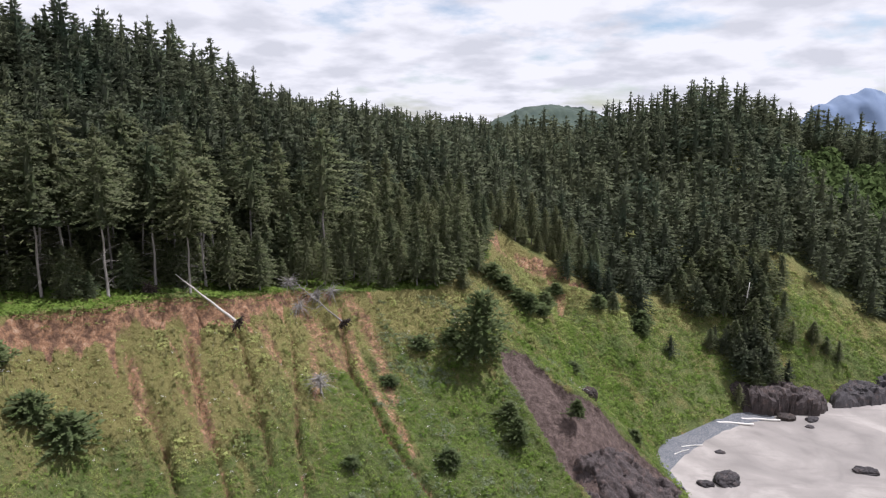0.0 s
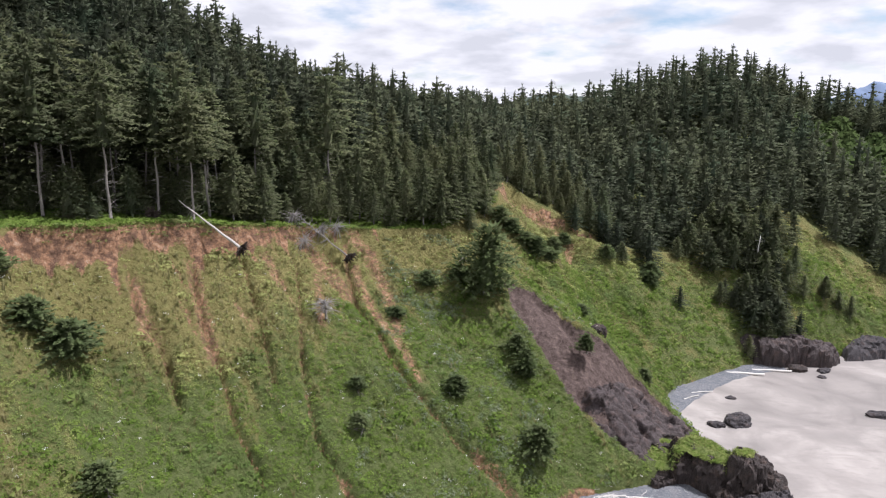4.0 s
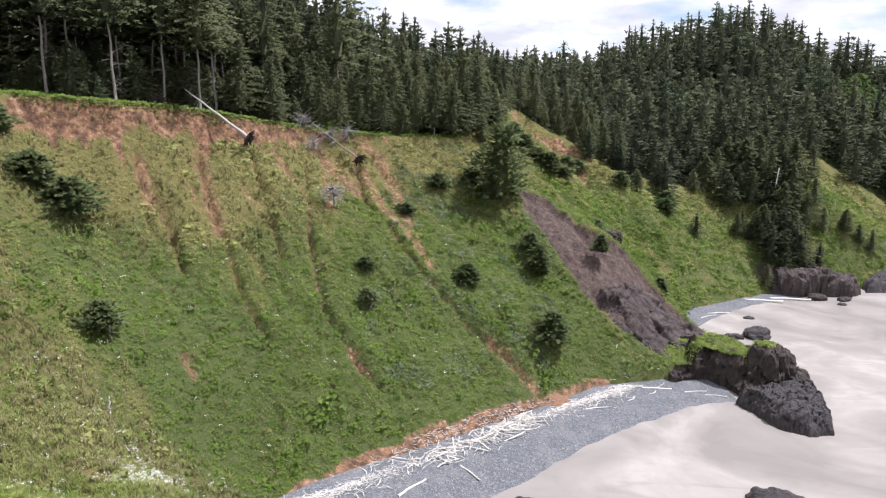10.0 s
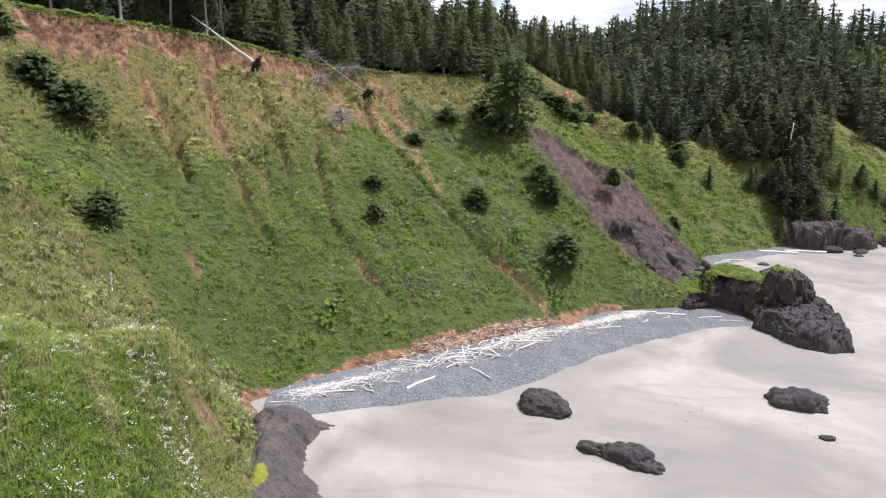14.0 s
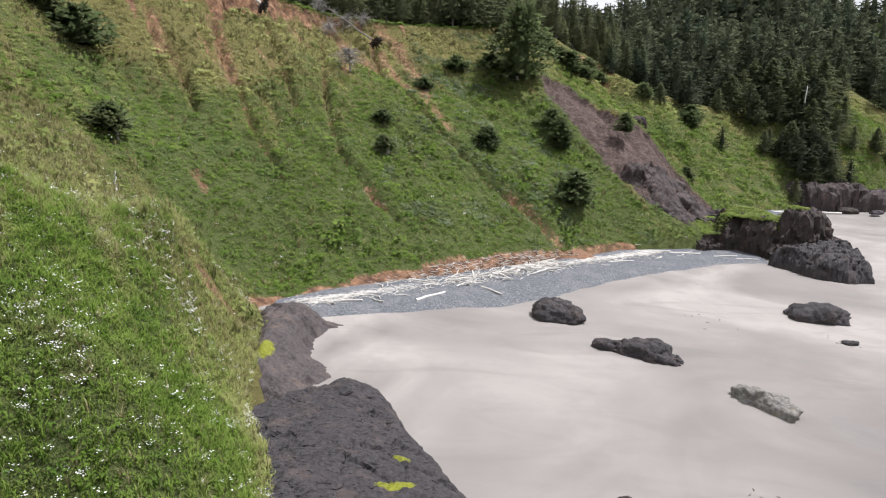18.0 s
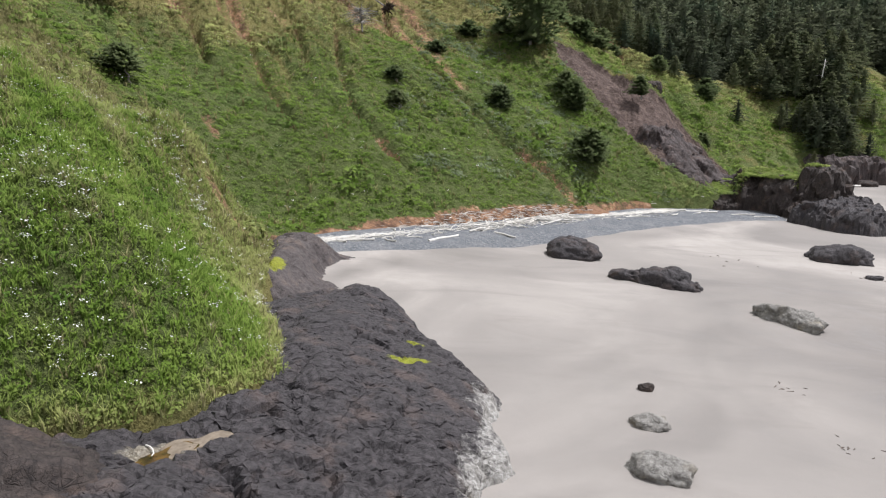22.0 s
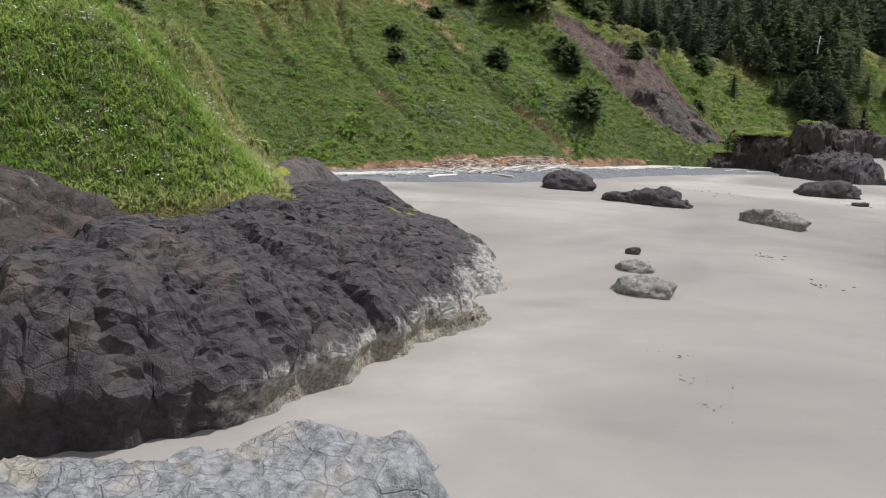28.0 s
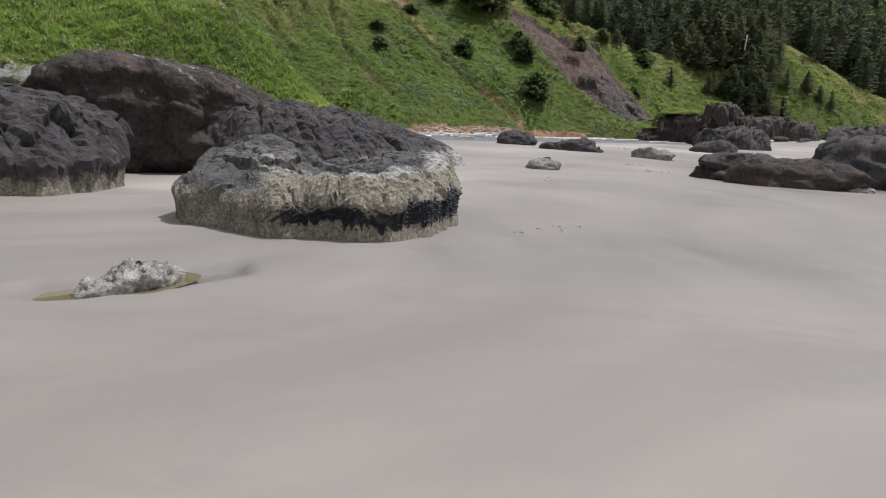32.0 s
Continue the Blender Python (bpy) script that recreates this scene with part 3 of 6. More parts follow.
SOILS = [(np.array(s, float), w) for s, w in (
    ([(-26.9, 120.4), (-20.1, 114.1), (-16.8, 110.7)], 2.4), ([(-17.5, 123.4), (-14.2, 120.9), (-11.7, 116), (-8.1, 104.4)], 1.7),
    ([(-9.5, 104), (-7, 99), (-4.5, 95.5)], 1.0), ([(3.7, 88.6), (8, 85.5), (12, 83)], 1.7), ([(-39, 101), (-35, 93), (-31.5, 87)], 1.6), ([(-16.5, 117), (-13, 109), (-9, 102.5), (-6, 98)], 1.3), ([(-22.5, 113), (-20.5, 105), (-19, 98)], 1.0),
    ([(-44, 92.5), (-40, 86.5)], 1.5), ([(-13.2, 77.5), (-11.2, 75.2)], 1.0), ([(-27.3, 44.7), (-24.5, 44.5)], 0.8), ([(-17.7, 40.2), (-16.6, 42.5)], 0.9),
    ([(-29.4, 68.1), (-28, 66.5)], 0.9), ([(10, 157), (17, 165), (24, 165), (28, 158), (26.5, 151)], 1.5), ([(-30, 110), (-26.5, 104)], 1.5),
    ([(-13.5, 62.5), (-9, 66.5)], 0.8), ([(-6, 70), (-2, 74)], 0.6))]
SCAR = np.array([(9.8, 121.5), (15.5, 121.5), (19.5, 119), (22, 115.5), (25.5, 115.5), (30.5, 116.2), (34.5, 116.5), (38, 116), (42, 116.8), (43.5, 114), (38, 104), (33, 98), (28.5, 97.5), (26, 98.8), (21.7, 101.2), (18.5, 103.8), (14.4, 110.6), (10.3, 116.5)], float)


def line_far(p, line):
    return segs(p, np.column_stack([line, np.zeros(len(line))]))[0]


def ground_height(p):
    z = land_height(p)[0]
    return np.where(within(p, LAND), np.maximum(z, sand_height(p)), sand_height(p))


def land_with_detail(p):
    z, dt, dr, inland, drop = land_height(p)
    on = ~inland
    slope = smooth(0.5, 5, dt) * smooth(0.0, 4, dr) * on
    z = z + slope * (0.55 * fbm(flat3(p, 6.0), 3, 21) + 0.3 * fbm(flat3(p, 1.6), 3, 25))
    near = np.abs(p[:, 0]) < 70
    soil = 0.52 * smooth(2.6 + 1.8 * perlin(flat3(p, 4.0), 35), 0.6, dr) * on * smooth(0.6, 2.0, drop) + 0.2 * smooth(9, 2, dr) * on * smooth(1.0, 3.5, drop)
    soil = soil + 0.8 * smooth(2.3, 0.9, dt + 1.8 * perlin(flat3(p, 3.0), 30)) * on * 0.5 * smooth(50, 54, p[:, 1]) * smooth(84, 76, p[:, 1]) + 0.6 * smooth(2.2, 0.4, dt) * on * (p[:, 1] > 50) * (p[:, 1] < 92) + 0.3 * smooth(0.8, 0.2, dt) * on * (p[:, 1] < 50)
    flow = fbm(np.column_stack([p @ (0.8, 0.6) / 1.7, p @ (-0.6, 0.8) / 11, 0 * p[:, 0]]), 4, 38)
    crest = smooth(-5, -14, p[:, 0]) * smooth(72, 86, p[:, 1])
    soil = soil + on * (0.56 * crest * smooth(36, 8, dr) * smooth(0.0, 0.7, flow) + 0.42 * smooth(15, 30, p[:, 0]) * smooth(0.05, 0.6, fbm(flat3(p, 4.5), 4, 39)))
    z = z - slope * 0.7 * smooth(0.0, 0.7, flow) * (0.5 + 0.6 * crest)
    g = np.where(near, line_far(p, GULLY), 99)
    z = z - slope * (1.7 * np.exp(-(g / 0.5) ** 2) - 0.35 * np.exp(-((g - 1.8) / 0.8) ** 2))
    soil = np.maximum(soil, 0.55 * smooth(1.2, 0.2, g))
    for r in RILLS:
        d = line_far(p, r) + 0.35 * perlin(flat3(p, 1.2), 33)
        z = z - slope * 1.6 * np.exp(-(d / 0.42) ** 2)
        soil = np.maximum(soil, 0.5 * smooth(0.9, 0.2, d))
    for line, w in SOILS:
        d = line_far(p, line)
        soil = np.maximum(soil, 0.56 * smooth(2.0 * w, 0.2 * w, d))
        z = z - 0.35 * np.exp(-(d / w) ** 2) * slope
    closed = np.vstack([SCAR, SCAR[:1]])
    d = line_far(p, closed)
    inside = within(p, SCAR)
    scar = np.where(inside, smooth(-0.2, 1.0, d), 0.0) + np.where(inside, 0, smooth(0.9, 0, d) * 0.45)
    z = z - np.where(inside, 1.7 * smooth(0, 1.3, d), 0) + np.where(inside, 0.7, 0) * fbm(flat3(p, 2.6), 4, 41) * smooth(115, 104, p[:, 1])
    z = z + 0.55 * fbm(flat3(p, 2.2), 4, 36) * smooth(5.5, 1.5, dr) * smooth(0.15, 1.0, dr) * on * smooth(0.6, 2.5, drop)
    # the seaward point is parched above, the broad face behind its crease is lush below
    crease = p[:, 1] - np.interp(p[:, 0], (-62, -50, -34.7, -26, -20, -16), (82, 74, 63, 58.5, 57, 54))
    parched = smooth(1.5, -1.5, crease + 1.5 * perlin(flat3(p, 4.0), 27)) * smooth(27, 37, p[:, 1] + 0.2 * (p[:, 0] + 20) + 3 * perlin(flat3(p, 6.0), 28))
    parched = parched * smooth(-48, -36, p[:, 0] - 0.5 * (p[:, 1] - 55))
    dry = 0.38 * parched - 0.3 * smooth(-1, 4, crease) * smooth(20, 8, z) * smooth(30, 12, p[:, 0]) + 0.25 * smooth(14, 2, dr) + 0.12 * smooth(6, 26, p[:, 0]) + 0.3 * smooth(-14, -30, p[:, 0]) * smooth(70, 90, p[:, 1]) + 0.3 * smooth(1.6, 0.4, dt) * (p[:, 1] < 50) + 0.3 * smooth(0.2, 0.8, fbm(np.column_stack([p @ (0.8, 0.6) / 2.2, p @ (-0.6, 0.8) / 14, 0 * p[:, 0]]), 3, 37)) + 0.35 * soil + 0.3 * smooth(17, 30, z) * on
    return z, soil, scar, dry, dt, dr, inland


gx = spread((-1400, -300, 100), (-300, -110, 12), (-110, -64, 3), (-64, 50, 0.42), (50, 120, 1.4), (120, 330, 5), (330, 900, 60))
gy = spread((-80, 2, 2.0), (2, 132, 0.42), (132, 185, 1.2), (185, 430, 5), (430, 1000, 60), (1000, 2600, 200))
GP = np.stack(np.meshgrid(gx, gy), -1).reshape(-1, 2)
gz, soil, scar, dry, gdt, gdr, ginland = land_with_detail(GP)
gland = within(GP, LAND)
gz = np.where(gland, gz, sand_height(GP) - 0.35 - 0.2 * np.minimum(gdt, 5))
gf, used = grid_faces(len(gy), len(gx), gland | (gdt < 0.7))
far_drop = np.where(GP[:, 1] > 420, (GP[:, 1] - 420) * 0.05, 0)
hillside = new("hillside", mesh_of("hillside", np.column_stack([GP, np.maximum(gz - far_drop, -2.5)])[used], gf, TURF, True, soil=soil[used], scar=scar[used], dry=dry[used]))
tagged(hillside, "steep green grassy coastal slope with bare orange soil scars", "hillside", kind="structure")

bx = spread((-1500, -90, 150), (-90, -30, 4), (-30, 40, 0.8), (-9, -3.5, 0.1), (40, 120, 2.5), (120, 400, 20), (400, 2600, 200))
by = spread((-2400, -120, 150), (-120, -30, 6), (-30, 100, 0.9), (-14, -8.5, 0.1), (100, 180, 3), (180, 400, 20), (400, 2600, 200))
BP = np.stack(np.meshgrid(bx, by), -1).reshape(-1, 2)
bz = sand_height(BP) + 0.015 * fbm(flat3(BP, 3.0), 3, 51)
POOL = np.array([(-7.3, -12.3), (-6.1, -11.6), (-5.1, -10.2)], float)
pool_d = line_far(BP, POOL)
bz = bz - 0.19 * smooth(0.9, 0.2, pool_d + 0.15 * perlin(flat3(BP, 0.7), 54))
wet = np.maximum(0.8 * smooth(1.0, 0.4, pool_d), 0.5 * smooth(26, -6, BP[:, 1] - 0.2 * BP[:, 0] + 5 * perlin(flat3(BP, 16.0), 53)))
wet = np.maximum(wet, 0.85 * smooth(6, 24, BP[:, 0] + 4 * perlin(flat3(BP, 11.0), 55)) * smooth(66, 34, BP[:, 1]))
wet = wet * np.where(BP[:, 1] > 1, smooth(-4.5, 5, BP[:, 0] + 1.5 * perlin(flat3(BP, 4.0), 56)), 1)
bf, bused = grid_faces(len(by), len(bx))
beach = new("beach", mesh_of("beach", np.column_stack([BP, bz]), bf, SAND, True, wet=wet))
tagged(beach, "wide smooth pale beige sand beach with damp streaks", "beach", kind="structure")

# shingle bank along the foot of the slope, and a second one in the next cove
def bank(name, low, high, label):
    n = 60
    t = np.linspace(0, 1, n)
    def along(line):
        line = np.array(line, float)
        d = np.concatenate([[0], np.cumsum(np.hypot(*np.diff(line, axis=0).T))])
        return np.column_stack([np.interp(t * d[-1], d, line[:, k]) for k in (0, 1)])
    a, b = along(low), along(high)
    m = 24
    w = np.linspace(0, 1, m)[:, None, None]
    q = (a[None] * (1 - w) + b[None] * w).reshape(-1, 2)
    q = q + np.repeat(np.linspace(1, 0, m), n)[:, None] * 0.5 * np.column_stack([perlin(flat3(q, 3.0), 61), perlin(flat3(q, 3.0), 62)])
    rise = np.repeat(smooth(0, 0.25, np.linspace(0, 1, m)), n)
    z = sand_height(q) - 0.06 + 0.16 * rise + 0.3 * np.repeat(np.linspace(0, 1, m), n) ** 2 + 0.03 * perlin(flat3(q, 0.6), 63) * rise
    f, _ = grid_faces(m, n)
    return tagged(new(name, mesh_of(name, np.column_stack([q, z]), f, SHINGLE, True)), label, "shingle", kind="structure")


bank("shingle_bank", [(-17.5, 51.5), (-12.2, 53.2), (-7.8, 55.0), (-3, 56.8), (2.3, 58.8), (5.8, 61.6), (10.4, 67.2), (15.4, 72.2), (23.2, 78.8), (31, 85.2), (38, 88.5)],
     [(-18.5, 60), (-13.8, 63), (-9, 68), (-3.6, 74), (6.4, 83), (17.3, 94.5), (24, 99), (32, 101), (38, 99)], "blue-grey shingle bank between slope and sand")
bank("shingle_bank_far", [(45, 116), (43.8, 122.9), (48.2, 128), (58.7, 139), (68, 146.2), (77.7, 150.8)], [(42.4, 117), (41.2, 123), (45.3, 134.5), (56, 144), (66, 151), (77, 154.5)], "grey shingle strip at the foot of the far slope")


# ---- rocks ----
SURFACES = {}
SKEW = np.array(((1.0, 0.35, 0.1), (-0.3, 1.5, 0.2), (0.1, -0.2, 0.8)))


def blocky(p, n, size, crack, lift, seed, power=1.0):
    """Pushes points out by a jointed, blocky relief along the directions n."""
    warp = p @ SKEW / size + 0.25 * np.column_stack([perlin(p / size / 1.5, seed + k) for k in (1, 2, 3)])
    f1, f2, cell, off = worley(warp, seed)
    d = lift * (cell[:, 0] - 0.5) + lift * 1.7 * (off * (cell - 0.5)).sum(1) - crack * (1 - smooth(0, 0.1, f2 - f1))
    return p + n * (d * power)[:, None]


def outcrop(name, outline, top, steep, material, label, step=0.12, relief=((1.5, 0.25, 0.3), (0.55, 0.1, 0.11)), seed=1, bulge=0.0, paint=None, category="rock", soft=False, split=(), worn=None):
    """A rock mass that rises from an outline on the beach to a height top(p); steep is the width of its flanks."""
    outline = np.array(outline, float)
    lo, hi = outline.min(0) - 1.5, outline.max(0) + 1.5
    ax, ay = np.arange(lo[0], hi[0], step), np.arange(lo[1], hi[1], step)
    q = np.stack(np.meshgrid(ax, ay), -1).reshape(-1, 2)
    wobble = 0.5 * perlin(flat3(q, 1.6), seed) + 0.22 * perlin(flat3(q, 0.6), seed + 7)
    d = line_far(q, np.vstack([outline, outline[:1]]))
    d = np.where(within(q, outline), d, -d) + wobble * 0.8
    s = np.clip(d / steep, 0, 1)
    rise = np.sqrt(1 - (1 - s) ** 2) * 0.75 + 0.25 * s
    base = sand_height(q)
    h = np.maximum(top(q) - base, 0.15)
    z = base - 0.4 + (h + 0.4) * rise + 0.16 * fbm(flat3(q, 1.2), 4, seed + 3) * s
    f, used = grid_faces(len(ay), len(ax), d > -step)
    v = np.column_stack([q, z])[used]
    cols, dd, hh = len(ax), d[used], (z - base)[used]
    zz = z.reshape(len(ay), len(ax))
    gyy, gxx = np.gradient(zz, step)
    n = np.column_stack([-gxx.ravel(), -gyy.ravel(), np.ones(len(q))])[used]
    n /= np.linalg.norm(n, axis=1)[:, None]
    if bulge:
        v[:, :2] += n[:, :2] * (bulge * smooth(0.0, 1.0, hh) * smooth(0, 0.3, dd))[:, None]
    for k, (size, crack, lift) in enumerate(relief):
        v = blocky(v, n, size, crack, lift, seed + 20 * k + 5, smooth(-0.1, 0.5, dd) * (worn(v) if worn else 1.0))
    marks = {key: np.zeros(len(v)) for key in ("pale", "tan", "moss", "mussel")}
    if paint:
        marks.update(paint(v, hh, n))
    SURFACES[name] = (v, n, marks)
    if not split:
        return tagged(new(name, mesh_of(name, v, f, material, soft, **marks)), label, category)
    thing, left = new(name), np.ones(len(f), bool)
    for piece, key, lab in split:
        mine = left & (marks[key][f].mean(1) > 0.42) if key else left
        left = left & ~mine
        used = np.unique(f[mine])
        back = np.zeros(len(v), int)
        back[used] = np.arange(len(used))
        part(piece, mesh_of(piece, v[used], back[f[mine]], material, soft, **{k: m[used] for k, m in marks.items()}), thing, lab)
    return tagged(thing, label, category)


def boulder(name, centre, radii, turn, material, label, seed=1, res=56, box=2.6, relief=((1.2, 0.12, 0.16), (0.4, 0.05, 0.06)), tilt=(0, 0), lump=0.2, paint=None, taper=0.0):
    """A boulder: a rounded block, lumpy and jointed, bedded in the sand."""
    u, w = np.meshgrid(np.linspace(0, 2 * np.pi, 2 * res, endpoint=False), np.linspace(0.02, np.pi - 0.02, res))
    d = np.stack([np.sin(w) * np.cos(u), np.sin(w) * np.sin(u), np.cos(w)], -1).reshape(-1, 3)
    r = (np.abs(d) ** box).sum(1) ** (-1 / box)
    p = d * r[:, None]
    p = p * (1 + lump * fbm(p * 1.1 + seed * 3.7, 4, seed))[:, None]
    size = np.array(radii, float)
    p = p * size
    p[:, 2] *= 1 - taper * smooth(-0.2, 1.0, d[:, 0])
    n = d / size
    n /= np.linalg.norm(n, axis=1)[:, None]
    for k, (s, c, l) in enumerate(relief):
        p = blocky(p + seed * 11.0, n, s, c, l, seed + 9 * k) - seed * 11.0
    m = np.array(pose(*centre, tilt[0], tilt[1], turn))
    p = p @ m[:3, :3].T + m[:3, 3]
    n = n @ m[:3, :3].T
    i = np.arange(2 * res * res).reshape(res, 2 * res)
    j = np.roll(i, -1, 1)
    f = np.stack([i[:-1], i[1:], j[1:], j[:-1]], -1).reshape(-1, 4)
    hh = p[:, 2] - sand_height(p[:, :2])
    marks = {key: np.zeros(len(p)) for key in ("pale", "tan", "moss", "mussel")}
    if paint:
        marks.update(paint(p, hh, n))
    return tagged(new(name, mesh_of(name, p, f, material, True, **marks)), label, "rock")


def foot_pale(p, hh, n):
    return {"pale": 0.45 * smooth(1.1, 0.2, hh), "tan": 0.4 * smooth(0.8, 0.1, hh)}


def ledge_paint(p, hh, n):
    sea = smooth(-9.0, -4.0, p[:, 0])
    along, across = (p[:, 0] + 4.0) * 0.82 + (p[:, 1] - 25.6) * 0.57, (p[:, 1] - 25.6) * 0.82 - (p[:, 0] + 4.0) * 0.57
    moss = np.maximum(0.95 * np.exp(-((along / 1.15) ** 2 + (across / 0.32) ** 2)), 0.8 * np.exp(-(((p[:, 0] + 4.0) / 0.6) ** 2 + ((p[:, 1] - 28.4) / 0.45) ** 2)))
    moss = np.maximum(moss, 0.62 * np.exp(-(((p[:, 0] + 10.4) / 0.6) ** 2 + ((p[:, 1] - 36.5) / 0.6) ** 2)))
    pool = np.exp(-(((p[:, 0] + 9.3) / 1.5) ** 2 + ((p[:, 1] - 15.0) / 0.9) ** 2))
    return {"pale": 0.66 * sea * smooth(2.0, 0.5, hh) * smooth(27.5, 25, p[:, 1]), "tan": 0.62 * smooth(1.3, 0.3, hh) * smooth(20.5, 17, p[:, 1]) * smooth(-8, -4, p[:, 0]) + 0.75 * pool, "moss": moss}


def hollow(q):
    """The shallow basin of the pool on the ledge."""
    a, b = (q[:, 0] + 8.8) * 0.56 + (q[:, 1] - 15.3) * 0.83, (q[:, 0] + 8.8) * 0.83 - (q[:, 1] - 15.3) * 0.56
    return np.exp(-((a / 1.7) ** 2 + (b / 0.85) ** 2) ** 2)


# long basalt ledge under the grassy point
outcrop("basalt_ledge", [(0.4, 20.4), (-0.2, 22.2), (-0.5, 23.6), (0.1, 25.4), (-0.9, 27.6), (-2.6, 31.6), (-4.0, 34.2), (-6.3, 37), (-8.7, 37.4), (-11.5, 35), (-13.5, 32), (-13, 20), (-16, 14), (-15, 8.5), (-9.5, 6.3), (-7.0, 7.2), (-4.9, 9.4), (-3.9, 10.8), (-2.8, 12.6), (-2.2, 14.0), (-0.7, 15.9), (-0.2, 16.8), (-1.3, 17.9), (-0.9, 19.2)],
        lambda q: np.minimum(1.0 - 0.36 * q[:, 0], 3.95 - 0.05 * np.maximum(q[:, 1] - 25, 0)) - 1.2 * smooth(25, 34, q[:, 1]) * smooth(-10, -4, q[:, 0]) - 0.5 * smooth(-7.2, -9.5, q[:, 0]) * smooth(14, 17, q[:, 1]) - 0.62 * hollow(q), 1.7, BASALT,
        "broad dark cracked basalt ledge with bleached seaward edge", step=0.085, relief=((3.6, 0.12, 0.28), (1.3, 0.06, 0.08), (0.46, 0.05, 0.07), (0.26, 0.035, 0.045)), seed=3, bulge=0.6, paint=ledge_paint, worn=lambda v: 0.5 + 0.5 * smooth(21, 16, v[:, 1] + 0.4 * v[:, 0]),
        split=(("bleached_edge", "pale", "whitish bleached rock edge"), ("rock_bench", "", "")))
# low rocks between ledge and shingle
FOOTROCK = rock_mat("purple_brown_rock", (0.042, 0.035, 0.035), (0.13, 0.11, 0.106), (0.19, 0.142, 0.115), 1.2, 0.35)
outcrop("foot_rock", [(-9.8, 38.4), (-9.9, 40.6), (-10.3, 42.8), (-11.6, 45), (-12.8, 47.4), (-11.8, 49.6), (-10.6, 52), (-12.4, 53), (-16.2, 54), (-18, 50), (-16, 43), (-15, 37), (-12, 36.4)],
        lambda q: 1.5 + 2.0 * smooth(-11.5, -14.5, q[:, 0]) - 1.0 * smooth(50, 53.5, q[:, 1]) - 0.8 * smooth(-12.5, -10.5, q[:, 0]) * smooth(44, 48, q[:, 1]), 1.3, FOOTROCK, "low purplish brown rock with yellow algae beside the shingle", step=0.14, seed=5, relief=((2.6, 0.1, 0.25), (0.6, 0.04, 0.04)), soft=True,
        paint=lambda p, hh, n: {"moss": 0.85 * np.exp(-(((p[:, 0] + 14.0) / 0.7) ** 2 + ((p[:, 1] - 40.5) / 1.7) ** 2)) + 0.75 * np.exp(-(((p[:, 0] + 10.6) / 0.9) ** 2 + ((p[:, 1] - 38.4) / 0.6) ** 2)), "pale": 0.25 * smooth(1.0, 0.3, hh)})
# pale slab in the gap
outcrop("pale_rock_slab", [(-1.1, 7.6), (-1.2, 6.3), (-2.6, 4.4), (-3.2, 3.0), (-4.6, 3.0), (-4.0, 1.3), (-5.0, 0.2), (-8, 0.5), (-9.2, 3.6), (-8.4, 5.4), (-6, 6.2), (-4, 8.0), (-2, 8.5)],
        lambda q: 0.75 - 0.13 * (q[:, 0] + 1) + 0.25 * perlin(flat3(q, 1.5), 71), 1.1, SLABROCK, "low whitish weathered rock slab on the sand", step=0.08, seed=8, soft=True, relief=((1.3, 0.07, 0.12), (0.4, 0.03, 0.035)),
        paint=lambda p, hh, n: {"pale": 0.2 * smooth(-8.6, -6.6, p[:, 0]), "tan": 0.4 * smooth(0.5, 0.1, hh)})


# dark block between the slab and the big rock
outcrop("dark_rock_block", [(-10.3, 3.4), (-9.6, 2.6), (-7.4, 0.6), (-5.9, 0.9), (-5.5, 2.0), (-6.6, 3.4), (-8.6, 4.6), (-10.2, 4.4)], lambda q: 2.15 + 0.16 * (q[:, 0] + 8), 0.7, BASALT,
        "dark angular rock block on the whitish slab", step=0.08, seed=27, relief=((1.2, 0.1, 0.2), (0.45, 0.05, 0.08)), bulge=0.3)


def barnacle_paint(p, hh, n):
    front = smooth(-4.3, -5.6, p[:, 1] + 0.05 * p[:, 0]) * 1.0
    right = smooth(-2.2, -0.9, p[:, 0])
    face = np.maximum(front, right) * smooth(-6.6, -4.4, p[:, 0] + 0.4 * (p[:, 1] + 6))
    return {"tan": 0.9 * smooth(2.0, 1.25, hh) * np.maximum(face, 0.62 * smooth(1.5, 0.9, hh)), "pale": 0.75 * smooth(2.4, 1.5, hh) * smooth(0.8, 1.3, hh) * face + 0.22 * smooth(1.4, 2.0, hh),
            "mussel": 0.85 * face * smooth(0.25, 0.4, hh) * smooth(0.95, 0.55, hh - 0.3 * perlin(p / 0.7, 79) - 0.25 * smooth(-2.5, -0.8, p[:, 0])) * smooth(-6.2, -4.6, p[:, 0])}


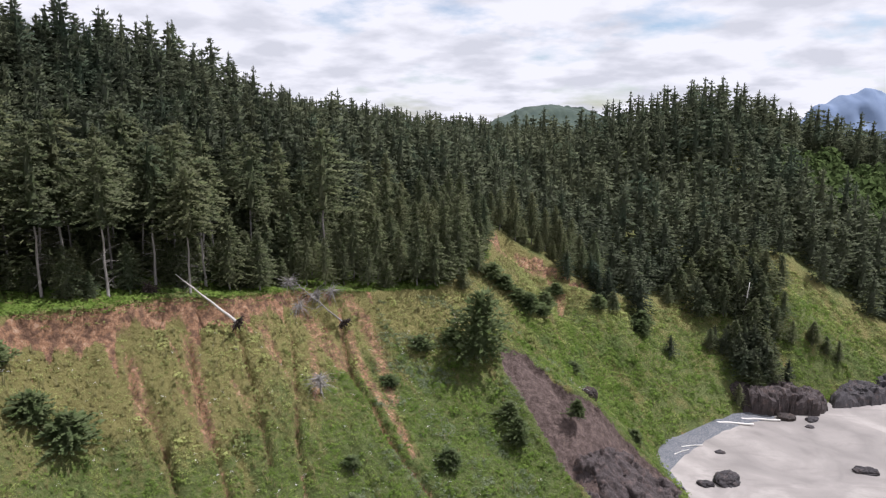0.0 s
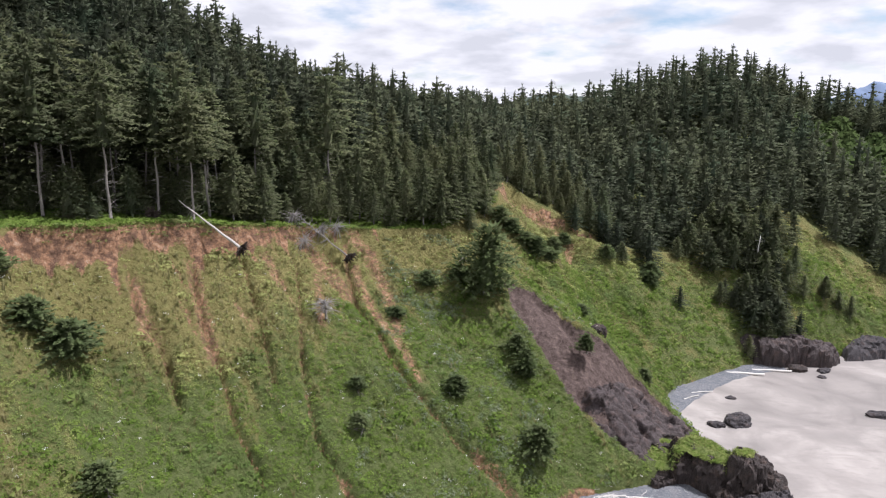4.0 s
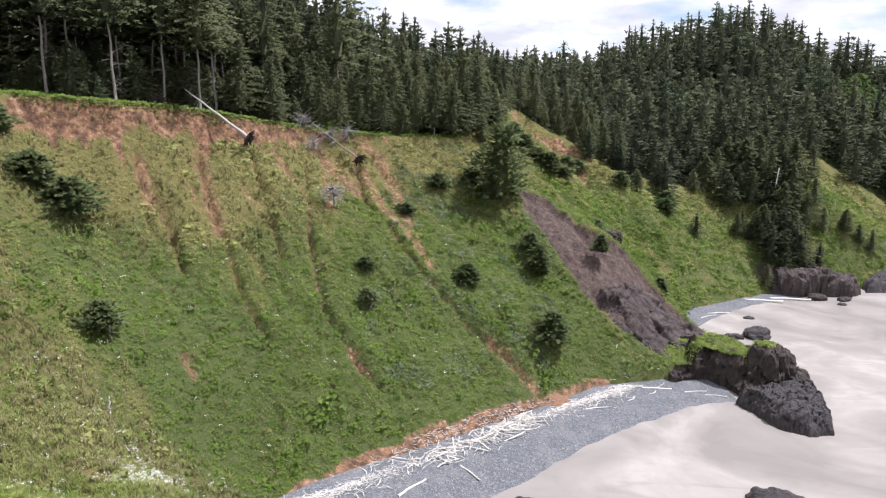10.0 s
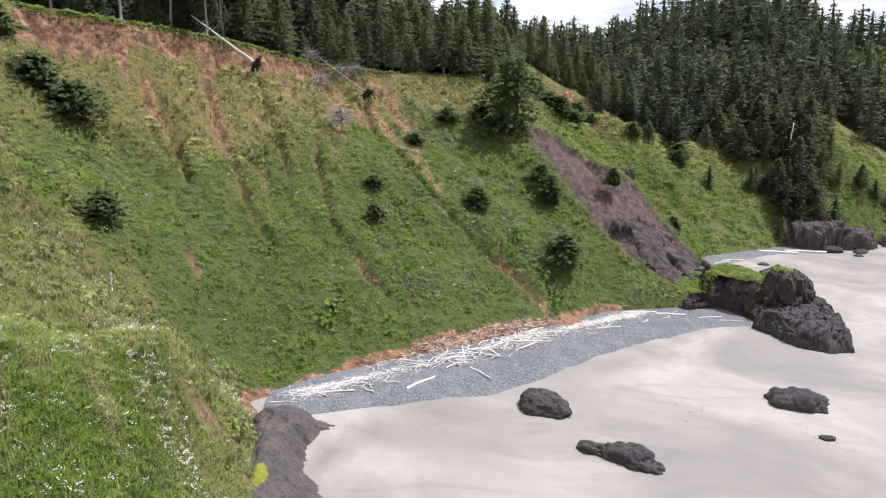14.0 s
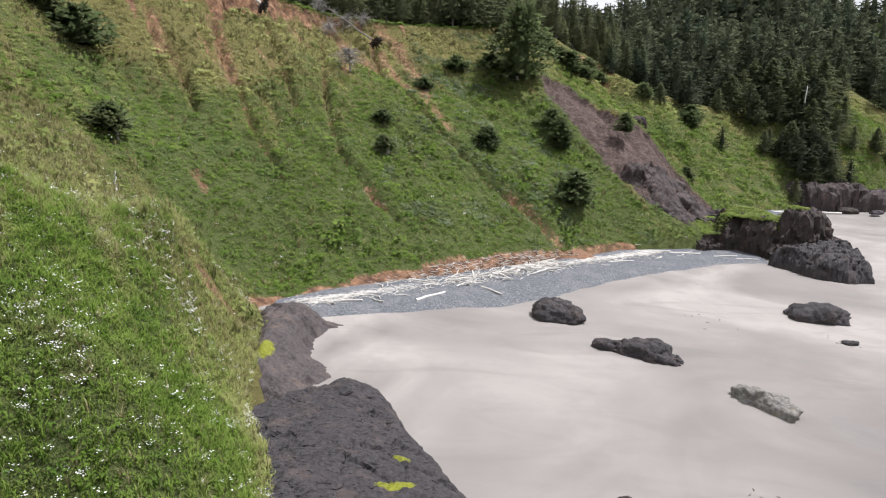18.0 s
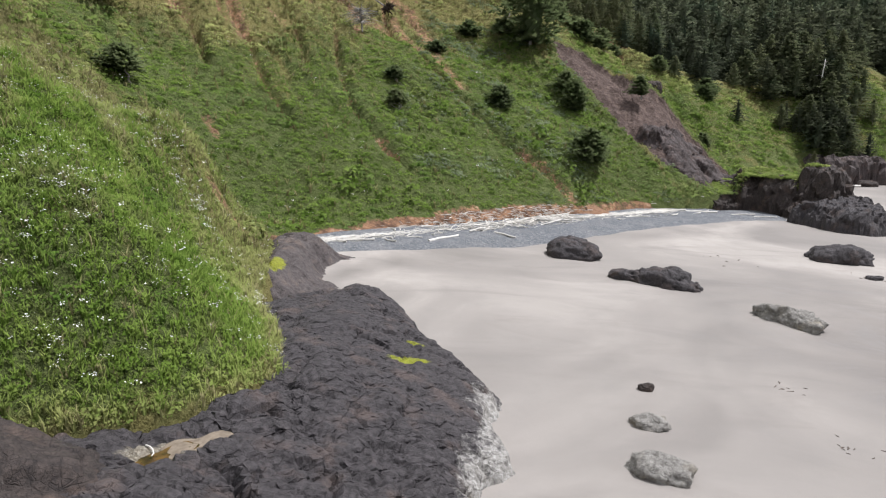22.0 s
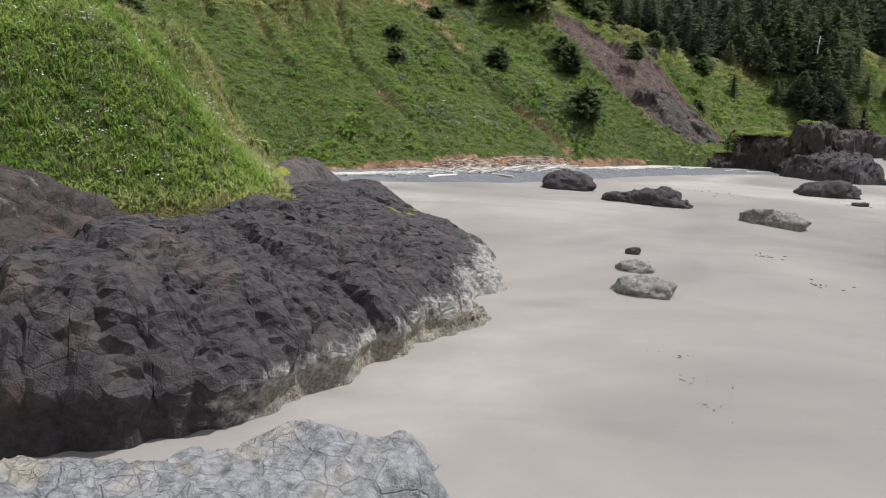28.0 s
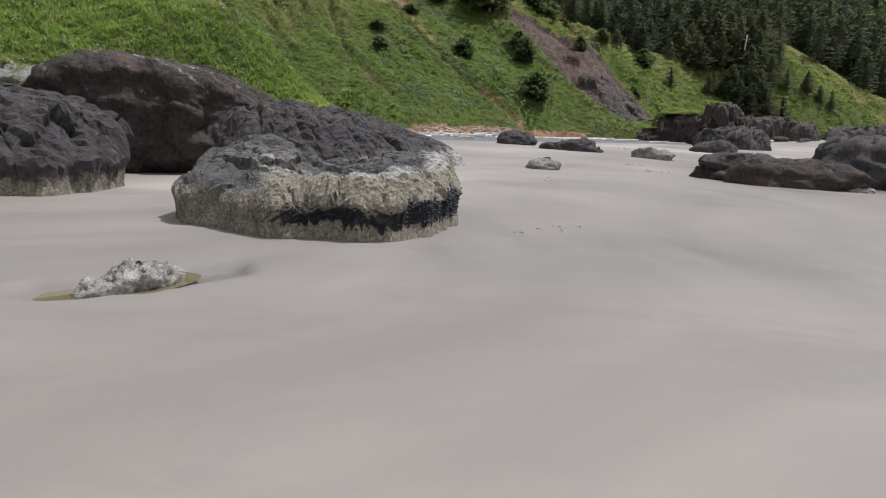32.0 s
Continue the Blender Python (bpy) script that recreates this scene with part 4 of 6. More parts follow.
# big barnacled rock
barnacle_rock = outcrop("barnacled_rock", [(-0.35, -2.6), (-0.6, -4.5), (-1.4, -6.0), (-2.8, -7.0), (-4.9, -6.9), (-6.2, -6.3), (-7.6, -5.7), (-8.4, -4.6), (-8.2, -3.0), (-6.8, -1.2), (-5.0, -0.2), (-2.4, -0.4), (-0.8, -1.2)],
        lambda q: 1.75 + 0.95 * np.exp(-(((q[:, 0] + 6.3) / 1.7) ** 2 + ((q[:, 1] + 3.4) / 1.5) ** 2)) + 0.35 * np.exp(-(((q[:, 0] + 1.9) / 1.0) ** 2 + ((q[:, 1] + 2.0) / 0.8) ** 2)) + 0.03 * (q[:, 0] + 4), 0.85, SLATE,
        "large grey rock banded with barnacles and black mussels", step=0.06, seed=12, bulge=0.3, relief=((1.7, 0.12, 0.2), (0.5, 0.05, 0.06), (0.17, 0.02, 0.022)), paint=barnacle_paint,
        split=(("mussel_band", "mussel", "black mussel-covered band"), ("barnacle_band", "tan", "tan barnacle-crusted foot"), ("bleached_band", "pale", "pale bleached rock band"), ("rock_body", "", "")))

def streaks(p, hh, n):
    u, w = p[:, 0] * 0.85 - p[:, 2] * 0.53, p[:, 0] * 0.53 + p[:, 2] * 0.85
    run = fbm(np.column_stack([w / 0.5, p[:, 1] / 0.9, u / 3.0]), 4, 78)
    # pale streaks gather upwards; the mussel mask only blackens streaks lower down
    return {"pale": (0.18 + 0.3 * smooth(2.5, 5.0, p[:, 2])) * smooth(-0.1, 0.6, run), "mussel": 0.5 * smooth(-0.05, -0.7, run) * smooth(5.2, 3.0, p[:, 2])}


# rounded brown block and the dark rock before it
boulder("brown_boulder", (-14.6, 10.2, 3.1), (5.3, 4.2, 3.1), 14, BROWNROCK, "huge rounded brown boulder leaning against the grassy slope", seed=4, res=120, box=3.4, tilt=(0, 3), relief=((3.4, 0.1, 0.36), (0.9, 0.06, 0.1), (0.3, 0.03, 0.035)), lump=0.12, paint=streaks, taper=0.45)
outcrop("dark_shore_rock", [(-12.7, -0.6), (-13.3, -1.8), (-15, -3.2), (-18.5, -4.6), (-23, -5), (-25, 0), (-22, 5), (-17, 5.2), (-13.8, 4.0), (-12.7, 1.8)],
        lambda q: 3.5 + 0.9 * smooth(-12, -18, q[:, 0]) + 0.3 * perlin(flat3(q, 2.5), 77), 1.6, BASALT, "large dark rock with green algae at its foot", step=0.11, seed=15, bulge=0.5,
        relief=((1.8, 0.2, 0.3), (0.55, 0.08, 0.1)), paint=lambda p, hh, n: {"tan": 0.6 * smooth(1.3, 0.4, hh), "moss": 0.3 * smooth(1.5, 1.0, hh) * smooth(0.2, 0.7, hh)})
boulder("strata_rock", (-21.5, 12, 3.3), (5.5, 3.0, 2.0), 12, GREYROCK, "grey layered rock shelf below the grass", seed=17, res=60, box=3, tilt=(-12, 14), relief=((1.1, 0.12, 0.3), (0.5, 0.05, 0.1)))

# bare rock in the lower part of the slide
ax, ay = np.arange(16, 47, 0.22), np.arange(93, 120, 0.22)
q = np.stack(np.meshgrid(ax, ay), -1).reshape(-1, 2)
CLIFF = np.array([(20.5, 104.5), (24, 107.5), (28, 112), (33, 114.5), (38, 115), (42.5, 116.3), (43.5, 113.5), (39, 106), (34, 99), (29, 97.2), (25.5, 98.8), (22, 101.5)], float)
d = line_far(q, np.vstack([CLIFF, CLIFF[:1]]))
d = np.where(within(q, CLIFF), d, -d) + 0.9 * perlin(flat3(q, 2.2), 44)
z = land_with_detail(q)[0] - 0.5 + 1.5 * smooth(-0.3, 1.8, d)
f, used = grid_faces(len(ay), len(ax), d > -0.4)
gyy, gxx = np.gradient(z.reshape(len(ay), len(ax)), 0.22)
n = np.column_stack([-gxx.ravel(), -gyy.ravel(), np.ones(len(q))])
n /= np.linalg.norm(n, axis=1)[:, None]
v = np.column_stack([q, z])
for size, crack, lift, seed in ((4.5, 0.4, 1.0, 45), (1.5, 0.18, 0.36, 46), (0.6, 0.08, 0.14, 47)):
    v = blocky(v, n, size, crack, lift, seed, smooth(-0.3, 0.9, d))
tagged(new("slide_cliff", mesh_of("slide_cliff", v[used], f, CLIFFROCK, True)), "dark purplish broken rock at the foot of the landslide", "cliff")

# fan of fresh earth washed out of the gully
TALUS = plain("red_earth", (0.14, 0.082, 0.052), (0.29, 0.172, 0.112), 2.5, 0.95, 0.1)
outcrop("earth_fan", [(5.5, 86), (9, 82.6), (13, 81), (17, 83), (18.6, 86), (16, 90), (10, 91)], lambda q: 3.6 - 0.42 * np.hypot(q[:, 0] - 7.5, q[:, 1] - 87.5), 4.5, TALUS,
        "orange earth fan spilling onto the shingle", step=0.2, seed=91, relief=((1.2, 0.05, 0.12), (0.4, 0.04, 0.08)), category="earth", soft=True)
outcrop("earth_fan", [(-11, 64), (-9.6, 61.8), (-6.8, 63.4), (-5.2, 66.4), (-8, 68.5)], lambda q: 2.0 - 0.35 * np.hypot(q[:, 0] + 9, q[:, 1] - 67), 2.2, TALUS,
        "small orange earth fan at the slope's foot", step=0.2, seed=92, relief=((1.2, 0.05, 0.12), (0.4, 0.04, 0.08)), category="earth", soft=True)

# small barnacled stone in its pool
pool_stone = boulder("barnacled_stone", (-6.2, -11.75, 0.22), (0.8, 0.44, 0.42), 40, GREYROCK, "small barnacled stone with mussels in a sand pool", seed=21, res=44, lump=0.25, relief=((0.35, 0.05, 0.09), (0.12, 0.02, 0.03)),
        paint=lambda p, hh, n: {"mussel": 0.5 * smooth(0.1, 0.3, hh), "pale": 0.6 * np.ones(len(p))})

ROCKS = [  # name, x, y, radii, turn, seed, material, lift, label
    ("boulder", 6.6, 58.0, (2.3, 1.7, 1.75), -20, 31, BASALT, 0.25, "dark rounded boulder half sunk in sand"),
    ("boulder", 9.9, 50.7, (1.5, 0.9, 0.8), -15, 32, BASALT, 0.1, "low dark boulder on the sand"),
    ("boulder", 12.2, 49.6, (2.0, 1.3, 1.35), -35, 33, BASALT, 0.2, "dark humped boulder on the sand"),
    ("boulder", 13.6, 48.6, (1.2, 0.8, 0.7), -30, 34, BASALT, 0.0, "dark wedge of rock beside a boulder"),
    ("boulder", 31.5, 63.0, (2.8, 1.7, 1.7), -12, 35, BASALT, 0.2, "dark humped boulder on the sand"),
    ("stone", 30.8, 55.8, (0.65, 0.4, 0.35), 0, 36, BASALT, 0.1, "small dark stone on the sand"),
    ("boulder", 17.9, 41.4, (2.3, 0.95, 1.0), -58, 37, GREYROCK, 0.1, "long low grey barnacled boulder"),
    ("stone", 6.35, 28.6, (0.34, 0.26, 0.3), 10, 38, BROWNROCK, 0.1, "small brown stone on the sand"),
    ("stone", 5.65, 24.9, (0.75, 0.5, 0.4), 0, 39, GREYROCK, 0.1, "small rough barnacled stone"),
    ("boulder", 5.15, 21.3, (1.15, 0.85, 0.6), -25, 40, GREYROCK, 0.1, "rough pale barnacle-covered boulder"),
    ("boulder", 17.0, 20.6, (2.4, 1.2, 1.1), -50, 41, BROWNROCK, 0.1, "low brown rock of the seaward group"),
    ("boulder", 19.6, 17.9, (3.8, 1.5, 1.6), -22, 42, BROWNROCK, 0.2, "long low brown rock of the seaward group"),
    ("boulder", 17.6, 21.0, (2.2, 1.2, 1.0), -8, 43, BASALT, 1.6, "dark flat-topped rock slab"),
    ("boulder", 26.5, 20.5, (4.4, 2.2, 3.6), -15, 44, BASALT, 0.6, "tall dark rock of the seaward group"),
    ("boulder", 23.5, 22.5, (1.6, 1.2, 1.0), 20, 45, GREYROCK, 0.1, "grey stone between dark rocks"),
    ("stone", 22.7, 16.1, (0.8, 0.45, 0.3), 5, 46, GREYROCK, 0.05, "small pale stone at the rocks' foot"),
    ("boulder", 53.6, 120.2, (2.6, 2.0, 2.0), 30, 47, BASALT, 0.2, "dark boulder on the far sand"),
    ("boulder", 49.0, 118.6, (1.5, 1.1, 0.9), 0, 48, BASALT, 0.1, "small dark boulder on the far sand"),
    ("stone", 57, 132, (1.1, 0.6, 0.5), 0, 49, BASALT, 0.1, "small dark stone on the far sand"),
    ("boulder", 80, 150.5, (2.0, 1.5, 1.4), 0, 50, BROWNROCK, 0.2, "brown boulder by the far headland"),
    ("boulder", 85.5, 149.6, (1.6, 1.0, 0.9), 20, 51, BASALT, 0.1, "dark boulder by the far headland"),
    ("boulder", 83.5, 126.0, (2.2, 1.3, 1.1), -20, 52, BASALT, 0.1, "dark boulder on the far sand"),
    ("stone", 83, 146, (0.9, 0.7, 0.5), 0, 53, BASALT, 0.1, "small dark stone near the far headland"),
    ("boulder", 32.5, 33.5, (1.8, 1.2, 0.9), 10, 54, BASALT, 0.1, "dark stone beyond the seaward rocks"),
]
for name, x, y, radii, turn, seed, mat, lift, label in ROCKS:
    z = float(sand_height(np.array([[x, y]], float))[0])
    big = max(radii)
    boulder(name, (x, y, z + 0.6 * lift), (radii[0], radii[1], radii[2] * 0.78), turn, mat, label, seed=seed, res=28 if big < 1.5 else 40, lump=0.2, relief=((big * 0.7, big * 0.03, big * 0.1), (big * 0.22, big * 0.018, big * 0.028)), paint=foot_pale if mat is GREYROCK else None)

def nose_top(q):
    pillar = np.exp(-(((q[:, 0] - 44.2) / 3.4) ** 2 + ((q[:, 1] - 93.6) / 3.2) ** 2))
    shoulder = np.exp(-(((q[:, 0] - 38.5) / 4.6) ** 2 + ((q[:, 1] - 97.5) / 4.5) ** 2))
    return 1.5 + 1.6 * smooth(98, 104, q[:, 1]) + 0.45 * perlin(flat3(q, 3.0), 81) + np.maximum(2.6 * smooth(0.3, 0.62, shoulder), 4.0 * smooth(0.25, 0.75, pillar))


# rock nose with a green cap between the coves
outcrop("nose_rock", [(29, 101), (30.3, 94.4), (33, 95.6), (36, 96.6), (38.5, 93), (40, 89.5), (44.5, 88.5), (49, 91), (50.8, 95.8), (49, 101), (43, 104), (37, 107), (31, 108)],
        nose_top, 1.8, BROWNROCK, "dark rocky nose with a grassy cap jutting onto the beach", step=0.2, seed=61,
        relief=((3.0, 0.4, 0.7), (1.0, 0.15, 0.25)), bulge=0.6)
outcrop("low_black_rock", [(37.4, 88.6), (38.2, 86.6), (40, 81), (43, 79.4), (46.6, 80.2), (48.5, 86), (50, 92), (44, 91), (40, 90)],
        lambda q: 1.0 + 0.1 * (q[:, 1] - 80) + 0.3 * perlin(flat3(q, 2.0), 83), 1.4, BASALT, "low black rock tongue below the nose", step=0.2, seed=64, relief=((1.8, 0.25, 0.35), (0.6, 0.1, 0.12)))
outcrop("far_cliff_rock", [(69.5, 154), (73, 152.8), (77, 152), (82, 153), (88, 151.8), (92, 155), (92, 162), (82, 166), (72, 162), (68, 158)],
        lambda q: 3.7 - 1.8 * smooth(82, 88, q[:, 0]) + 1.2 * perlin(flat3(q, 5.0), 85), 2.2, CLIFFROCK, "brown cliff of bare rock below the far slope", step=0.4, seed=67, relief=((4.0, 0.5, 0.9), (1.4, 0.2, 0.3)), bulge=0.6, category="cliff")
outcrop("headland_rock", [(94, 156), (104, 158), (112, 160), (128, 166), (150, 172), (150, 184), (120, 178), (98, 168)],
        lambda q: 0.6 + 1.2 * perlin(flat3(q, 6.0), 87), 2.5, BASALT, "dark rocky foot of the far headland", step=0.6, seed=69, relief=((4.0, 0.5, 0.9), (1.4, 0.2, 0.3)), category="cliff")

# the level of the basin on the ledge
near_pool = SURFACES["basalt_ledge"][0]
near_pool = near_pool[np.hypot(near_pool[:, 0] + 8.8, near_pool[:, 1] - 15.3) < 0.8]
POOL_Z = float(np.mean(near_pool[:, 2])) + 0.2


# ---- trees ----
def crown(rng, height, radius, start, levels, per, tufts, size, droop=0.22, peak=0.85, ragged=0.35, wind=0.0, slim=0.34):
    """A spruce crown of separate boughs, each a spray of small needle tufts: places, triangles and a tint per place."""
    vs, ts = [], []
    lv = 1 - (1 - np.linspace(0, 1, levels)) ** 1.3 + rng.uniform(-0.35, 0.35, levels) / levels
    lopsided, gap_at = rng.uniform(0.0, 0.3), rng.uniform(0, 6.28)
    for t in np.clip(lv, 0, 1):
        z0 = height * (start + (0.985 - start) * t)
        reach = radius * (1 - t) ** peak * min(1.0, 0.68 + t * 2.0) * rng.uniform(0.78, 1.15) + 0.014 * height * (1.25 - t)
        n = max(4, int(round(per * (0.5 + 0.5 * (1 - t)))))
        a0 = rng.uniform(0, 6.28)
        for b in range(n):
            if rng.rand() < 0.08:
                continue
            a = a0 + 6.283 * (b + rng.uniform(-0.4, 0.4)) / n
            length = reach * (1 + rng.uniform(-ragged, ragged * 0.8)) * (1 + wind * math.cos(a)) * (1 - lopsided * math.cos(a - gap_at))
            m = max(3, int(tufts * (0.35 + 0.65 * min(1.0, length / radius))))
            s = np.clip(np.linspace(0.3, 1, m) + rng.uniform(-0.06, 0.06, m), 0.1, 1)
            up = rng.uniform(0.0, 0.3)
            root = np.column_stack([np.cos(a) * s * length, np.sin(a) * s * length, z0 + length * (up * s - droop * s * s) + rng.normal(0, 0.12 * size, m)])
            head = a + np.where(np.arange(m) % 2, 1, -1) * rng.uniform(0.15, 1.15, m) * (1.15 - 0.75 * s)
            lift = rng.uniform(-0.3, 0.6, m) + 4.0 * max(0.0, t - 0.8)
            long = np.minimum(size, 0.16 * size + 0.6 * length) * rng.uniform(0.65, 1.35, m)
            tip = root + np.column_stack([np.cos(head), np.sin(head), lift]) * long[:, None]
            roll = rng.uniform(-1.0, 1.0, m)
            q = np.column_stack([-np.sin(head) * np.cos(roll), np.cos(head) * np.cos(roll), np.sin(roll)]) * (long * slim * rng.uniform(0.7, 1.2, m))[:, None]
            vs.append(np.stack([root - q, root + q, tip], 1).reshape(-1, 3))
            # tint climbs outwards along the bough and again at each tuft's tip
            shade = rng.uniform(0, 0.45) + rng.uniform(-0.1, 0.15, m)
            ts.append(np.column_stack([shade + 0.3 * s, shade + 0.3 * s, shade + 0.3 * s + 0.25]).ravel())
    w = 0.011 * height
    for a in (0.3, 1.9):
        vs.append(np.array([(-w * math.cos(a), -w * math.sin(a), height * 0.9), (w * math.cos(a), w * math.sin(a), height * 0.9), (0, 0, height * 1.015)]))
        ts.append(np.full(3, 0.4))
    v = np.vstack(vs)
    return v, np.arange(len(v)).reshape(-1, 3), np.clip(np.concatenate(ts), 0, 1)


def core(height, radius, start, sides=8, peak=0.85):
    """An added inner body that closes a crown's gaps, tinted darker than most tufts."""
    a = np.arange(sides) * 6.283 / sides
    levels = np.array((0.03, 0.3, 0.6, 0.85))
    r = radius * 0.36 * (1 - levels) ** peak * np.array((0.75, 1, 1, 1))
    v = np.vstack([np.column_stack([np.cos(a + k) * q, np.sin(a + k) * q, np.full(sides, height * (start + (0.94 - start) * t))]) for k, (t, q) in enumerate(zip(levels, r))] + [[(0, 0, height * 0.97)], [(0, 0, height * start)]])
    k, j = np.arange(sides), (np.arange(sides) + 1) % sides
    f = [np.column_stack([j, k, np.full(sides, 4 * sides + 1)]), np.column_stack([k + 3 * sides, j + 3 * sides, np.full(sides, 4 * sides)])]
    for m in range(3):
        f += [np.column_stack([k, j, j + sides]) + m * sides, np.column_stack([k, j + sides, k + sides]) + m * sides]
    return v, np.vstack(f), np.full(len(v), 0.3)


def limb(points, radii, sides=7):
    """A tapered, bent round limb along points."""
    points, radii = np.array(points, float), np.array(radii, float)
    along = np.gradient(points, axis=0)
    along /= np.linalg.norm(along, axis=1)[:, None]
    ref = np.where(np.abs(along[:, 2:3]) > 0.9, (1.0, 0, 0), (0, 0, 1.0))
    u = np.cross(along, ref)
    u /= np.linalg.norm(u, axis=1)[:, None]
    w = np.cross(along, u)
    a = np.arange(sides) * 6.283 / sides
    v = (points[:, None] + radii[:, None, None] * (np.cos(a)[None, :, None] * u[:, None] + np.sin(a)[None, :, None] * w[:, None])).reshape(-1, 3)
    i = np.arange(len(points) * sides).reshape(len(points), sides)
    j = np.roll(i, -1, 1)
    f = np.concatenate([np.stack([i[:-1], j[:-1], j[1:]], -1).reshape(-1, 3), np.stack([i[:-1], j[1:], i[1:]], -1).reshape(-1, 3)])
    caps = []
    for ring, c in ((i[0], len(v)), (i[-1], len(v) + 1)):
        caps.append(np.column_stack([ring, np.roll(ring, -1), np.full(sides, c)]))
    return np.vstack([v, points[:1], points[-1:]]), np.vstack([f] + caps), np.zeros(len(v) + 2)


def trunk_of(rng, height, girth, lean, snags, low, high):
    n = 9
    t = np.linspace(0, 1, n)
    pts = np.column_stack([lean[0] * t ** 1.3 + rng.normal(0, 0.12, n) * (t > 0), lean[1] * t ** 1.3 + rng.normal(0, 0.12, n) * (t > 0), height * t - 0.5])
    out = [limb(pts, girth * (1 - 0.92 * t) + 0.12 * girth * (t == 0), 8)]
    for _ in range(snags):
        z = rng.uniform(low, high)
        a, length, rise = rng.uniform(0, 6.28), rng.uniform(0.6, 2.8), rng.uniform(-0.3, 0.9)
        c = pts[int(z * (n - 1))] * (1 - z * (n - 1) % 1) + pts[int(z * (n - 1)) + 1] * (z * (n - 1) % 1)
        s = np.linspace(0, 1, 4)
        out.append(limb(np.column_stack([c[0] + np.cos(a) * s * length, c[1] + np.sin(a) * s * length, c[2] + length * (rise * s - 0.3 * s * s) + rng.normal(0, 0.08, 4) * s]), 0.04 * (1.1 - s), 4))
    return merge(out), pts


def spruce(name, seed, height, radius, start, girth=0.3, lean=(0, 0), snags=8, levels=20, per=9, tufts=9, label="", group="", wind=0.0, mat=None, ragged=0.4, peak=0.85, size=0.85, slim=0.46):
    """A spruce of trunk and crown, standing at the world's middle."""
    rng = np.random.RandomState(seed)
    (tv, tf, tt), pts = trunk_of(rng, height, girth, lean, snags, 0.08, max(0.15, start))
    cv, cf, ct = merge([crown(rng, height, radius, start, levels, per, tufts, size, ragged=ragged, wind=wind, peak=peak, slim=slim), core(height, radius * (0.6 if start > 0.25 else 1.0), start, 8, peak)])
    way = outward(cv)
    t = np.clip(cv[:, 2] / height, 0, 1) ** 1.3
    cv[:, :2] += np.column_stack([lean[0] * t, lean[1] * t])
    thing = new(name)
    part("trunk", mesh_of("trunk", tv, tf, BARK), thing)
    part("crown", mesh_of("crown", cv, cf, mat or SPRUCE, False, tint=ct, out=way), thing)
    return tagged(thing, label, "tree", group)


def at_ground(x, y):
    p = np.array([[x, y]], float)
    return float(ground_height(p)[0])


# tall bare-stemmed trees along the cliff edge, and bushier ones behind the slope
EDGE = "spruces along the cliff edge"
tall = [spruce("spruce_tree", 100 + k, h, r, s, 0.25, lean, 26, 24, 10, 22, lab, EDGE, 0.3, ragged=0.7, peak=0.55, size=0.6) for k, (h, r, s, lean, lab) in enumerate((
    (25, 5.4, 0.46, (0.6, -0.5), "tall spruce with bare pale trunk and high ragged crown"), (22, 4.8, 0.52, (-1.4, 0), "slim leaning spruce with bare trunk"),
    (27, 5.6, 0.42, (0.3, 0.8), "tall spruce with bare pale trunk and high ragged crown"), (20, 4.6, 0.5, (2.4, -0.6), "leaning bare-stemmed spruce at the cliff edge")))]
bushy = [spruce("spruce_tree", 120 + k, h, r, s, 0.26, (0.2, 0.1), 4, 32, 11, 20, "dark green spruce with boughs to the ground", EDGE, 0.2, peak=0.85, size=0.58) for k, (h, r, s) in enumerate(((17, 5.6, 0.06), (21, 6.2, 0.1), (14, 5.2, 0.04), (24, 6.4, 0.14)))]
rng = np.random.RandomState(7)
KNOWN = [(-65.2, 101.1, 0), (-66.5, 107, 3), (-61.3, 102.5, 1), (-58.5, 103.5, 2), (-50.0, 99.8, 0), (-55.4, 114, 1), (-50.8, 113.3, 3), (-45.8, 115.1, 2), (-43, 121, 1), (-24.1, 136.3, 2), (-57.5, 124, 0), (-70, 103, 2), (-72, 110, 0), (-40, 113, 3)]
taken, first = [], set()


def stand(kit, k, x, y, size):
    m = pose(x, y, at_ground(x, y) - 0.1, 0, 0, rng.uniform(0, 360)) @ Matrix.Diagonal((size, size, size, 1))
    ob = kit[k]
    if (id(kit), k) in first:
        made = copy_thing(ob, pose(0, 0, 0))
        made.matrix_basis = m
    else:
        first.add((id(kit), k))
        ob.matrix_basis = m
    taken.append((x, y))


